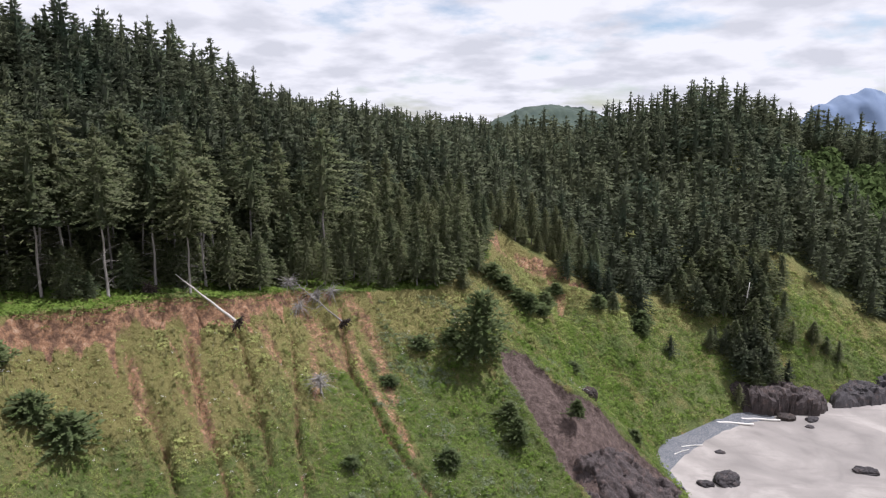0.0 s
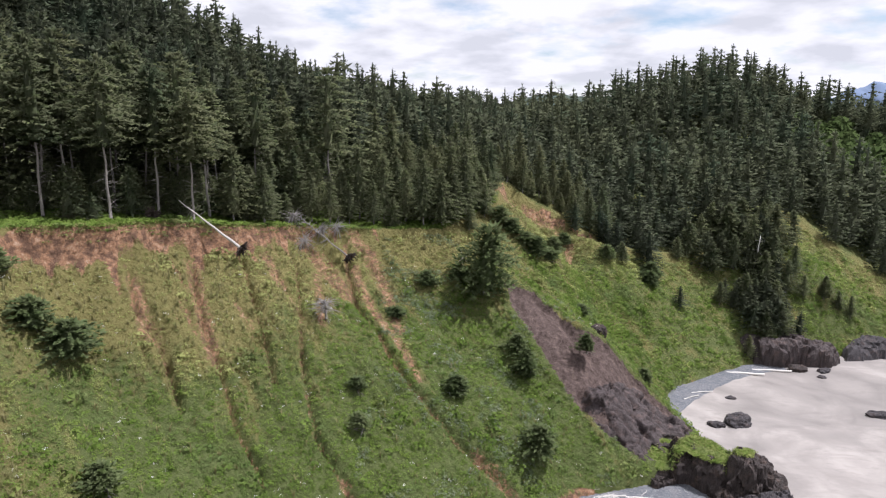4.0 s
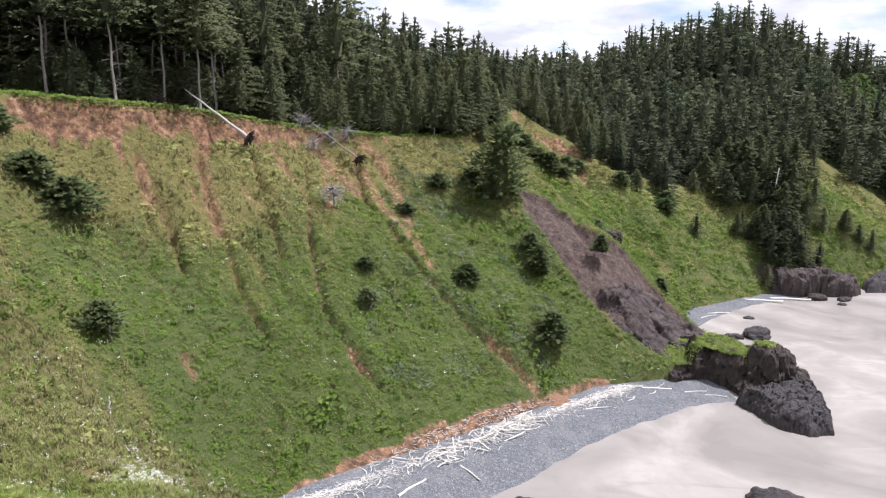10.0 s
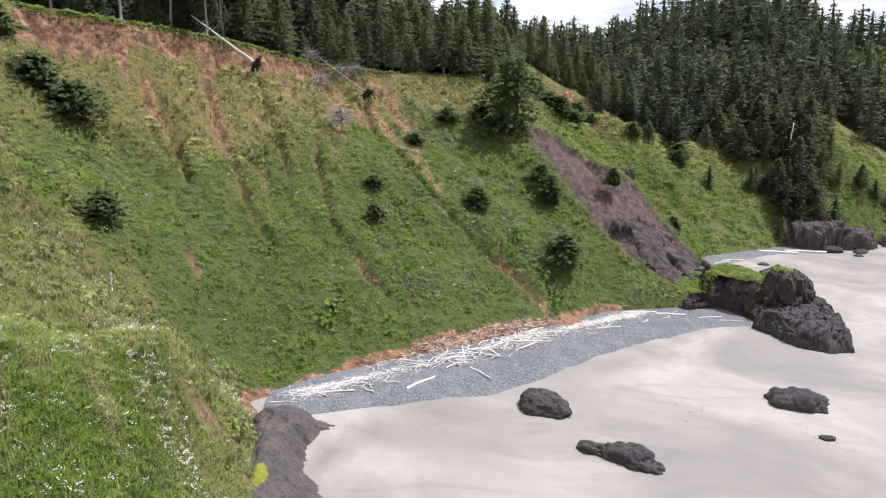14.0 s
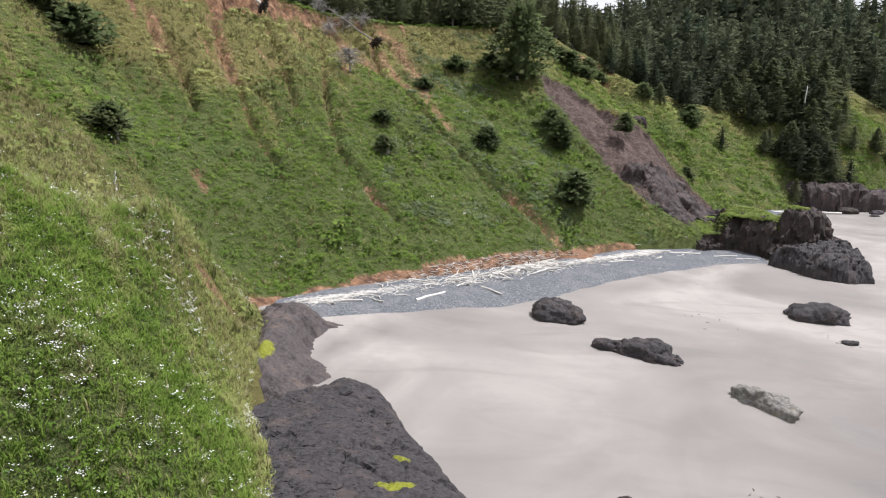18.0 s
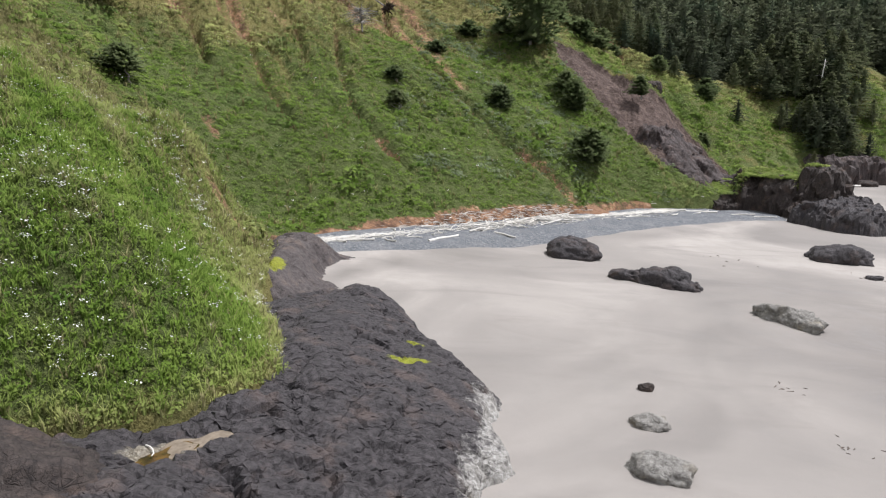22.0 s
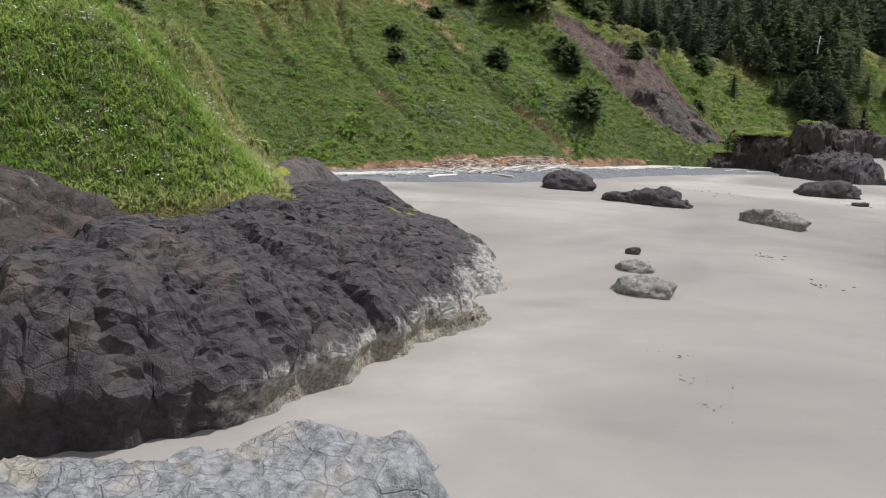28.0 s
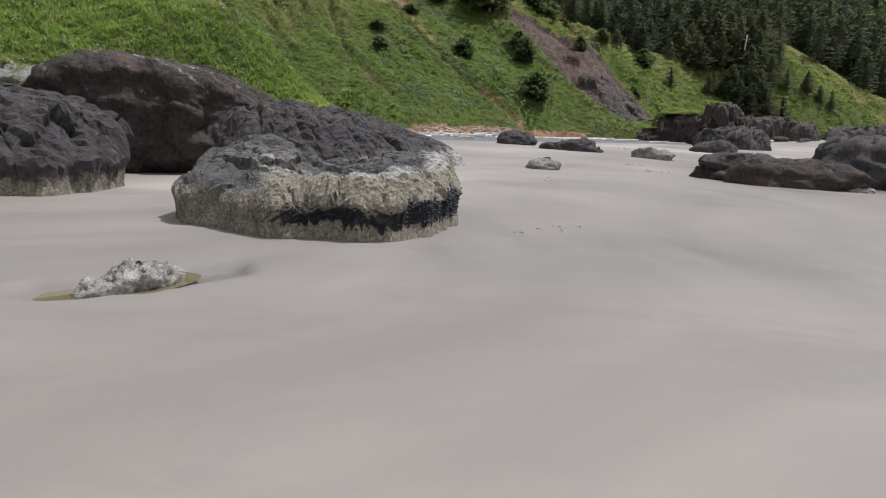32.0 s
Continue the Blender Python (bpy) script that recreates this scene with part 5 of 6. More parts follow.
for x, y, k in KNOWN:
    stand(tall, k, x, y, rng.uniform(0.92, 1.05))
for x, y, size in ((-1.5, 130.5, 0.62), (1.0, 133.0, 0.55), (3.2, 136.2, 0.6), (5.0, 139.2, 0.5), (6.6, 142.2, 0.58), (8.0, 145.6, 0.5), (3.0, 141.5, 0.62), (5.4, 147.5, 0.6), (0.2, 137.0, 0.66), (9.0, 150.5, 0.5), (7.5, 153.5, 0.6), (-5.0, 130.2, 0.55), (3.9, 133.2, 0.36), (7.2, 139.0, 0.34)):
    stand(bushy, rng.randint(4), x, y, size)
tries = 0
while len(taken) < 200 and tries < 9000:
    tries += 1
    x, y = rng.uniform(-90, 40), rng.uniform(88, 178)
    p = np.array([[x, y]])
    if not within(p, INLAND)[0]:
        continue
    d = segs(p, RIM)[0][0]
    if d < 1.2 or d > 30 or (x < -42 and d < 4) or min(math.hypot(x - a, y - b) for a, b in taken) < (6.2 if x < -36 and d < 20 else 3.2):
        continue
    if x < -36 and d < 20 and rng.rand() < 0.9:
        stand(tall, rng.randint(4), x, y, rng.uniform(0.8, 1.05))
    else:
        stand(bushy, rng.randint(4), x, y, rng.uniform(0.75, 1.1) * (0.7 if d < 5 else 1) * float(tree_factor(p, np.array([d]))[0]) * (1.2 if x > -20 else 1))

# young trees between the bare trunks
tries = 0
while len(taken) < 255 and tries < 4000:
    tries += 1
    x, y = rng.uniform(-90, -30), rng.uniform(96, 150)
    p = np.array([[x, y]])
    d = segs(p, RIM)[0][0]
    if within(p, INLAND)[0] and 5 < d < 26 and min(math.hypot(x - a, y - b) for a, b in taken) > 2.4:
        stand(bushy, rng.choice((0, 2)), x, y, rng.uniform(0.3, 0.62))

# the woods beyond, uncountable
far_kinds = [merge([crown(np.random.RandomState(200 + k), 22, 5.6 + 0.6 * (k % 3), 0.12, 15, 8, 7, 1.25, slim=0.5, ragged=0.5, peak=0.76 + 0.07 * (k % 4)), core(22, 4.6, 0.12, 6, 0.6)]) for k in range(8)]
mid_kinds = [merge([crown(np.random.RandomState(220 + k), 22, 5.9, 0.08, 20, 9, 11, 0.95, slim=0.48, ragged=0.55, peak=0.76 + 0.07 * (k % 4)), core(22, 5.0, 0.1, 7, 0.6)]) for k in range(5)]
cand = rng.uniform((-190, 88), (270, 470), (60000, 2))
ok = within(cand, INLAND)
cand = cand[ok]
aim = cand[:, 0] / (cand[:, 1] + 5)
cand = cand[(aim > -0.86) & (aim < 0.82)]
dr = segs(cand, RIM)[0]
open_land = (dr < 2.5) | ((dr < np.where(cand[:, 0] < -36, 14, 6)) & (cand[:, 0] < 8) & (cand[:, 1] < 150))
cand, dr = cand[~open_land], dr[~open_land]
grid = {}
for x, y in taken:
    grid.setdefault((int(x // 5), int(y // 5)), []).append((x, y))
keep = []
for k, (x, y) in enumerate(cand):
    c = (int(x // 5), int(y // 5))
    gap = 4.4 if y < 190 else 5.8 if y < 300 else 6.6
    if all(math.hypot(x - a, y - b) > gap for i in (-1, 0, 1) for j in (-1, 0, 1) for a, b in grid.get((c[0] + i, c[1] + j), ())):
        grid.setdefault(c, []).append((x, y))
        keep.append(k)
woods = cand[keep]
alder = np.hypot((woods[:, 0] - 158) / 26, (woods[:, 1] - 262) / 38) < 1
wz = land_height(woods)[0]
tone = np.clip(0.3 + 0.35 * perlin(flat3(woods, 22.0), 91) + rng.uniform(-0.22, 0.3, len(woods)), 0, 1)
for nm, sel, kinds in (("forest", (woods[:, 1] >= 205) & ~alder, far_kinds), ("forest_edge", (woods[:, 1] < 205) & ~alder, mid_kinds)):
    q = woods[sel]
    fac = tree_factor(q, segs(q, RIM)[0])
    h = rng.uniform(0.72, 1.2, len(q)) * fac
    wide = h ** 0.5 * rng.uniform(0.8, 1.2, len(q))
    size = np.column_stack([wide, wide, h])
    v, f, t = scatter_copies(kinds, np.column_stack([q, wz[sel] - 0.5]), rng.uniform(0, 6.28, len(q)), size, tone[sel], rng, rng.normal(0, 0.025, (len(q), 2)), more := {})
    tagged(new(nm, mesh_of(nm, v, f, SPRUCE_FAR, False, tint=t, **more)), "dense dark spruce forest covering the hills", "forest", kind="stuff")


# trees on the steep far slope
q = np.random.RandomState(230).uniform((28, 140), (125, 205), (4000, 2))
q = q[within(q, LAND) & ~within(q, INLAND)]
d1, d2 = segs(q, RIM)[0], segs(q, TOE)[0]
thick = np.exp(-((q[:, 0] - 77 + 0.05 * (q[:, 1] - 160)) / 6.5) ** 2) * 0.27 + smooth(4.5, 1.5, d1) * smooth(60, 40, q[:, 0]) * 0.25 + 0.003
q = q[(np.random.RandomState(231).rand(len(q)) < thick) & (d2 > 3)][:330]
r = np.random.RandomState(232)
h = r.uniform(0.2, 0.5, len(q))
v, f, t = scatter_copies(mid_kinds, np.column_stack([q, land_height(q)[0] - 0.5]), r.uniform(0, 6.28, len(q)), np.column_stack([h * 1.35, h * 1.35, h]), r.uniform(0, 0.5, len(q)), r, r.normal(0, 0.04, (len(q), 2)), more := {})
tagged(new("slope_trees", mesh_of("slope_trees", v, f, SPRUCE_FAR, False, tint=t, **more)), "small dark spruces crowding the far slope", "forest", kind="stuff")


def leafy_ball(rng, n, radius, tall_by=0.8, leaf=(0.16, 0.34)):
    """A loose mound of leaf clumps."""
    d = rng.normal(size=(n, 3))
    d[:, 2] = np.abs(d[:, 2]) * 0.9 + 0.05
    d /= np.linalg.norm(d, axis=1)[:, None]
    c = d * radius * rng.uniform(0.62, 1.05, n)[:, None] * (1, 1, tall_by)
    a = rng.normal(size=(n, 3))
    a -= d * (a * d).sum(1)[:, None] * 0.6
    a /= np.linalg.norm(a, axis=1)[:, None]
    b = np.cross(d, a)
    s = radius * rng.uniform(*leaf, n)[:, None]
    v = np.stack([c - a * s - b * s * 0.5, c + a * s - b * s * 0.5, c + b * s + d * s * 0.5], 1).reshape(-1, 3)
    # clumps nearer the top of the mound get a higher tint
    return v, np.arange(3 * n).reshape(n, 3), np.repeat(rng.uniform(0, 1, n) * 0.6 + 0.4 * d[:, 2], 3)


balls = [leafy_ball(np.random.RandomState(300 + k), 150, 3.2, 1.3) for k in range(4)]
q = woods[alder]
h = rng.uniform(1.0, 1.7, len(q))
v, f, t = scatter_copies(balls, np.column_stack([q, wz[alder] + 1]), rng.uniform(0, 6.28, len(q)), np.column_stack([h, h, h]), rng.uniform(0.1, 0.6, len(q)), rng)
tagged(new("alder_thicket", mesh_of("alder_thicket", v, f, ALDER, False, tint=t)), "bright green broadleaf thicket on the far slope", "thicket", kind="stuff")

# distant hills
def far_hill(name, x0, x1, y, base, heights, seed, mat, label):
    n = 160
    x = np.linspace(x0, x1, n)
    prof = np.interp(np.linspace(0, 1, n), np.linspace(0, 1, len(heights)), heights) + 0.06 * max(heights) * fbm(np.column_stack([x / (x1 - x0) * 14, x * 0, x * 0]), 5, seed)
    rows = np.linspace(0, 1, 14)
    p = np.stack([np.column_stack([x, np.full(n, y + 300 * r) + 40 * perlin(np.column_stack([x / 90, x * 0 + r * 4, x * 0]), seed + 2), base + (prof) * math.sin(r * math.pi / 2)]) for r in rows]).reshape(-1, 3)
    f, _ = grid_faces(14, n)
    return tagged(new(name, mesh_of(name, p, f, mat)), label, "hill", kind="structure")


FARGREEN = plain("far_woodland", (0.04, 0.062, 0.052), (0.075, 0.1, 0.075), 0.05)
# The haze over the far ridge is put into this blue.
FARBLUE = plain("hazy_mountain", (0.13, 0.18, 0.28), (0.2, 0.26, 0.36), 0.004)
far_hill("backdrop_hill", 40, 330, 900, 40, [5, 38, 60, 64, 58, 34, 8], 401, FARGREEN, "distant wooded green hill")
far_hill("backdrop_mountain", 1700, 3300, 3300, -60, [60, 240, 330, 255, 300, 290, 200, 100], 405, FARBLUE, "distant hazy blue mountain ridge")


# ---- bushes on the slope ----
def bush(name, seed, height, radius, label, mat=None, levels=8, lean=(0, 0), bare=False):
    rng = np.random.RandomState(seed)
    (tv, tf, tt), _ = trunk_of(rng, height * 0.8, 0.09 + 0.02 * height, lean, 5, 0.1, 0.5)
    radius = radius * (1.1 if bare else 1.3)
    cv, cf, ct = crown(rng, height, radius, 0.4 if bare else 0.08, levels + 9, 15, 20, 0.16 + 0.075 * radius, droop=0.05, peak=0.5, ragged=0.5, wind=-0.25, slim=0.5)
    if not bare:
        cv, cf, ct = merge([(cv, cf, ct), core(height, radius * 1.25, 0.03, 9, 0.42)])
    way = outward(cv * (1, 1, 0), 0.85) + np.column_stack([0 * cv[:, :2], 0.8 * (cv[:, 2] / height - 0.4)])
    t = np.clip(cv[:, 2] / height, 0, 1)
    cv[:, :2] += np.column_stack([lean[0] * t, lean[1] * t])
    thing = new(name)
    part("trunk", mesh_of("trunk", tv, tf, BARK), thing)
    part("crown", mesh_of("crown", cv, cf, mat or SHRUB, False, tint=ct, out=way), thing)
    return tagged(thing, label, "shrub")


BUSHES = [("spruce_bush", -45.6, 78.0, 4.4, 3.3, "dark wind-shaped spruce bush on the grassy slope"), ("spruce_bush", -49.0, 77.2, 3.8, 2.6, "dark wind-shaped spruce bush on the grassy slope"),
          ("spruce_bush", -55, 80, 3.5, 2.6, "dark spruce bush near the cliff edge"), ("spruce_sapling", -34.7, 64.0, 4.0, 2.0, "small wind-bent spruce with a bare grey stem"),
          ("spruce_sapling", -11.4, 84.5, 2.6, 1.3, "small half-dead spruce on the green slope"), ("spruce_bush", 13.0, 92.2, 4.6, 2.7, "dense dark spruce bush low on the slope"),
          ("spruce_bush", 12.4, 105.2, 4.6, 1.9, "dark spruce bush on the slope"), ("spruce_bush", 11.4, 108.5, 3.4, 1.6, "dark spruce bush on the slope"), ("spruce_bush", 1.1, 96.4, 3.2, 1.7, "dark spruce bush on the slope"),
          ("spruce_bush", -4.1, 116.8, 2.6, 1.8, "low spruce bush on the upper slope"), ("spruce_bush", -12.8, 89.8, 1.6, 1.2, "low shrub on the slope"), ("spruce_bush", 48, 160, 4.0, 2.6, "dark spruce bush on the far slope"),
          ("spruce_bush", 1.5, 119, 2.2, 1.6, "low spruce bush on the upper slope"), ("spruce_bush", -8.5, 108, 1.6, 1.4, "low shrub beside the gully"), ("spruce_bush", 18, 138, 4.0, 2.2, "dark spruce bush on the spur"),
          ("spruce_bush", 22, 143, 3.6, 2.0, "dark spruce bush on the spur"), ("spruce_bush", 26, 131, 2.2, 1.6, "low spruce bush on the spur"), ("spruce_bush", 43, 96.5, 2.4, 1.6, "small dark tree on the rocky nose"),
          ("spruce_bush", 10.5, 140.3, 3.4, 2.4, "dark spruce bush below the bare knoll"), ("spruce_bush", 13.0, 139.5, 3.0, 2.2, "dark spruce bush below the bare knoll"), ("spruce_bush", 15.8, 138.7, 2.8, 2.0, "dark spruce bush below the bare knoll"),
          ("spruce_bush", 20.8, 139.8, 2.4, 1.8, "dark spruce bush on the spur"), ("spruce_bush", 47.3, 157.3, 3.4, 2.2, "dark spruce bush on the far slope"), ("spruce_bush", 23.2, 110.8, 3.0, 1.2, "green shrub at the landslide's edge"),
          ("spruce_bush", 35.5, 118.6, 2.6, 1.4, "dark shrub above the far cove"), ("spruce_bush", 36.8, 157.1, 3.2, 2.2, "dark spruce bush on the far slope"), ("spruce_bush", 27, 158.3, 2.6, 1.8, "dark spruce bush by the bare soil")]
for k, (nm, x, y, h, r, lab) in enumerate(BUSHES):
    b = bush(nm, 500 + k, h, r, lab, levels=9 if h > 3 else 7, lean=(-0.25 * h, 0.1 * h) if nm == "spruce_sapling" else (0, 0), bare=nm == "spruce_sapling")
    z = at_ground(x, y) if x < 40 or y > 105 else float(nose_top(np.array([[x, y]]))[0])
    b.matrix_basis = pose(x, y, z - 0.25)

# the lone tree above the slide
lone = spruce("lone_spruce", 560, 12.0, 6.2, 0.06, 0.3, (1.0, -0.4), 6, 26, 13, 14, "lone wind-shaped spruce above the landslide", mat=SHRUB, peak=0.4, ragged=0.55, size=0.75)
lone.matrix_basis = pose(6.0, 117.0, at_ground(6.0, 117) - 0.3)
# trees on the far slope
for k, (x, y, h) in enumerate(((66.8, 171.8, 8), (66.5, 164.3, 6), (79.0, 184, 12), (77.7, 174.1, 12), (78.2, 167.3, 11), (79.4, 162.9, 9), (72.9, 164.5, 8), (72.5, 171.8, 10), (81.9, 171.5, 11), (84, 167.4, 9), (79.3, 159, 8), (70, 153.7, 6), (75, 157, 8),
                              (87.5, 171.2, 8), (94.5, 168.9, 6), (101.2, 168.1, 6), (98, 168.3, 5), (88.5, 167.5, 6), (73.4, 180, 12), (66.1, 179.2, 10), (84.6, 176.6, 12), (90.6, 179.7, 10), (62, 176, 9), (70, 183, 12), (86, 186, 12), (58, 172, 6), (41, 160, 5), (82, 179, 12))):
    made = copy_thing(bushy[k % 4], pose(0, 0, 0))
    s = h / (17, 21, 14, 24)[k % 4]
    made.matrix_basis = pose(x, y, at_ground(x, y) - 0.3, 0, 0, 77 * k) @ Matrix.Diagonal((s * 1.25, s * 1.25, s, 1))
    tagged(made, "dark spruce growing on the steep far slope", "tree", "spruces on the far slope")


# ---- dead trees ----
def dead_tree(name, a, b, girth, label, twigs, seed, roots=True, wood=None, reach=1.0):
    rng = np.random.RandomState(seed)
    a, b = np.array(a, float), np.array(b, float)
    s = np.linspace(0, 1, 8)[:, None]
    pts = a + (b - a) * s + rng.normal(0, 0.08, (8, 3)) * np.sin(np.pi * s)
    thing = new(name)
    part("trunk", mesh_of("trunk", *limb(pts, girth * (1 - 0.75 * s[:, 0]), 9)[:2], wood or DEADWOOD), thing)
    ax = (b - a) / np.linalg.norm(b - a)
    out = []
    for _ in range(twigs):
        t = rng.uniform(0.35, 1)
        c = a + (b - a) * t
        d = rng.normal(size=3)
        d = d - ax * (d @ ax) * 0.7 + ax * 0.3
        d /= np.linalg.norm(d)
        n = reach * rng.uniform(0.8, 2.8) * (1.2 - t * 0.5)
        q = np.linspace(0, 1, 4)[:, None]
        out.append(limb(c + d * q * n + np.array((0, 0, -0.25)) * q * q * n, 0.05 * (1.1 - q[:, 0]), 4))
    if len(out) > 20:
        v, f, _ = merge(out)
        part("brushwood", mesh_of("brushwood", v, f, DEADWOOD), thing)
    else:
        for v, f, _ in out:
            part("branch", mesh_of("branch", v, f, DEADWOOD), thing)
    if roots:
        out = []
        for _ in range(90):
            d = rng.normal(size=3)
            d = d - ax * (d @ ax) * 0.8 - ax * 0.35
            d /= np.linalg.norm(d)
            n = rng.uniform(0.4, 1.7)
            q = np.linspace(0, 1, 4)[:, None]
            out.append(limb(a + d * q * n + rng.normal(0, 0.12, (4, 3)), 0.2 * (1.15 - q[:, 0]), 5))
        v, f, _ = merge(out)
        part("root_plate", mesh_of("root_plate", v, f, ROOTS), thing, "dark earthy upturned roots")
    return tagged(thing, label, "dead tree")


def on_ground(x, y, up=0.0):
    return (x, y, at_ground(x, y) + up)


dead_tree("fallen_tree", (-32.3, 104.0, 34.4), (-42.4, 106.4, 41.6), 0.25, "fallen bleached trunk with upturned roots over the cliff edge", 14, 601, wood=PALEWOOD)
dead_tree("fallen_tree", (-17.6, 117.3, 30.5), (-27.6, 121.2, 37.6), 0.15, "fallen grey dead tree with tangled branches", 46, 602)
dead_tree("dead_shrub", on_ground(-18.6, 99.3, 0.0), on_ground(-18.7, 98.6, 3.2), 0.14, "grey leafless dead shrub on the slope", 110, 603, False, reach=1.5)
dead_tree("uprooted_stump", on_ground(-45.6, 103.6, 0.9), on_ground(-46.4, 105, 1.2), 0.4, "upturned dark root plate at the cliff edge", 0, 604)
dead_tree("snag", on_ground(-30.6, 54.8, -0.3), on_ground(-30.5, 54.8, 1.5), 0.13, "short pale broken stump in the grass", 0, 605, False, DRIFT)
dead_tree("snag", on_ground(77.5, 171.5, -0.3), on_ground(78.3, 171, 9.5), 0.3, "bleached standing dead trunk on the far slope", 14, 606, False, DRIFT)
dead_tree("snag", on_ground(1.5, 122.5, -0.2), on_ground(3.2, 121.5, 2.0), 0.12, "grey dead branches on the upper slope", 16, 607, False)
for k, (x, y) in enumerate(((-24, 122.5), (-26.5, 119.5), (-21.5, 124), (-29, 122))):
    dead_tree("dead_shrub", on_ground(x, y, 0.1), on_ground(x + 1.4, y - 1.6, 1.9), 0.1, "brown-grey tangle of dead brush at the cliff edge", 70, 610 + k, False, reach=1.35)
hillrock = boulder("hillside_boulder", on_ground(26.6, 117.6, 0.5), (1.4, 1.2, 1.3), 20, BROWNROCK, "dark boulder stuck on the slope above the slide", seed=71, res=40)


# ---- low growth: herbs, dry grass, flowers ----
def tuft(rng, n, height, width, bend):
    """Arched blades of grass from one root."""
    vs, fs, ts = [], [], []
    for k in range(n):
        a, h = rng.uniform(0, 6.28), height * rng.uniform(0.55, 1.1)
        o = rng.normal(0, width * 1.2, 2)
        d = np.array((math.cos(a), math.sin(a)))
        e = np.array((-d[1], d[0])) * width * rng.uniform(0.5, 1)
        m = o + d * h * bend * 0.3
        t = o + d * h * bend
        vs += [(*(o - e), -0.05), (*(o + e), -0.05), (*(m + e * 0.8), h * 0.6), (*(m - e * 0.8), h * 0.6), (*t, h)]
        b = 5 * k
        fs += [(b, b + 1, b + 2), (b, b + 2, b + 3), (b + 3, b + 2, b + 4)]
        # tint climbs from the root of a blade to its tip
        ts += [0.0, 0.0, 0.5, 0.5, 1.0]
    return np.array(vs, float), np.array(fs), np.array(ts, float)


def pick_spots(n, lo, hi, seed, limit=0.35):
    rng = np.random.RandomState(seed)
    q = rng.uniform(lo, hi, (n, 2))
    q = q[within(q, LAND) & ~within(q, INLAND)]
    z, so, sc, dr_, dt, d2, inl = land_with_detail(q)
    ok = (so + rng.uniform(-0.25, 0.15, len(q)) < limit) & (sc < 0.3) & (dt > 0.15) & (d2 > 1.0)
    return q[ok], z[ok], dr_[ok], dt[ok], rng


def growth(name, n, lo, hi, seed, shapes, size, mat, label, tone=0.3, chance=None):
    q, z, dr_, dt, rng = pick_spots(n, lo, hi, seed)
    if chance is not None:
        ok = rng.rand(len(q)) < chance(q, dr_)
        q, z, dr_ = q[ok], z[ok], dr_[ok]
    s = rng.uniform(size[0], size[1], len(q))
    streak = fbm(np.column_stack([q @ (0.8, 0.6) / 2.0, q @ (-0.6, 0.8) / 12, 0 * z]), 3, 94)
    t = np.clip(tone + 0.35 * perlin(flat3(q, 3.5), 95) + 0.35 * perlin(flat3(q, 11.0), 96) + 0.35 * streak + rng.uniform(-0.25, 0.25, len(q)), 0, 1.1)
    more = {}
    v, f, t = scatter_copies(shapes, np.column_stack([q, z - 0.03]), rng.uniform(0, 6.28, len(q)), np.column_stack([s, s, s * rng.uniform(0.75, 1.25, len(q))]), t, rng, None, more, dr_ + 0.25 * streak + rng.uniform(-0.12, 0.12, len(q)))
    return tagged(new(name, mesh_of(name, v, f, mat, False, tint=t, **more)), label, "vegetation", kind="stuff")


R = np.random.RandomState
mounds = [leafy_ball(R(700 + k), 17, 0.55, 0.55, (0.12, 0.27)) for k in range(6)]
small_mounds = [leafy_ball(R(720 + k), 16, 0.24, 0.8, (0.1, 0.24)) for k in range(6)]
blades = [tuft(R(740 + k), 6, 0.42, 0.022, 0.6) for k in range(6)]
long_blades = [tuft(R(760 + k), 5, 0.75, 0.05, 0.7) for k in range(6)]
lush = lambda q, d: 1 - 0.6 * smooth(0.2, 0.5, d + 0.25 * perlin(flat3(q, 7.0), 97))
straw = lambda q, d: 0.15 + 0.85 * smooth(0.15, 0.5, d + 0.3 * perlin(flat3(q, 7.0), 97))
nearby = lambda q: smooth(54, 40, q[:, 1] + 4 * perlin(flat3(q, 5.0), 86))
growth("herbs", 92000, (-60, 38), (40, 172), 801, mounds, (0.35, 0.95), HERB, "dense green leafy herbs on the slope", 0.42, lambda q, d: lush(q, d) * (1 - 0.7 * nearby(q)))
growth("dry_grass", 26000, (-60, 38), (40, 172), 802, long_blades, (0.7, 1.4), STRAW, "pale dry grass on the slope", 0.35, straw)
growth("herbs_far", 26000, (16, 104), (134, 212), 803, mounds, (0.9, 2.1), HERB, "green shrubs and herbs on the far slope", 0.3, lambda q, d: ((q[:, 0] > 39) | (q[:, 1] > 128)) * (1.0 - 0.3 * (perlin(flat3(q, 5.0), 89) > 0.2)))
growth("herbs_near", 33000, (-40, 8), (-7, 54), 804, small_mounds, (0.6, 1.6), HERB_LIT, "leafy green herbs on the grassy point", 0.5, lambda q, d: lush(q, d) * nearby(q))
growth("grass_near", 26000, (-38, 8), (-7, 52), 805, blades, (0.7, 1.5), HERB_LIT, "long green grass on the point", 0.7, lambda q, d: nearby(q))
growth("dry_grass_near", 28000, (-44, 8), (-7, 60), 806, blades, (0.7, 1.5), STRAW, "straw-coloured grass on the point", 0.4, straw)

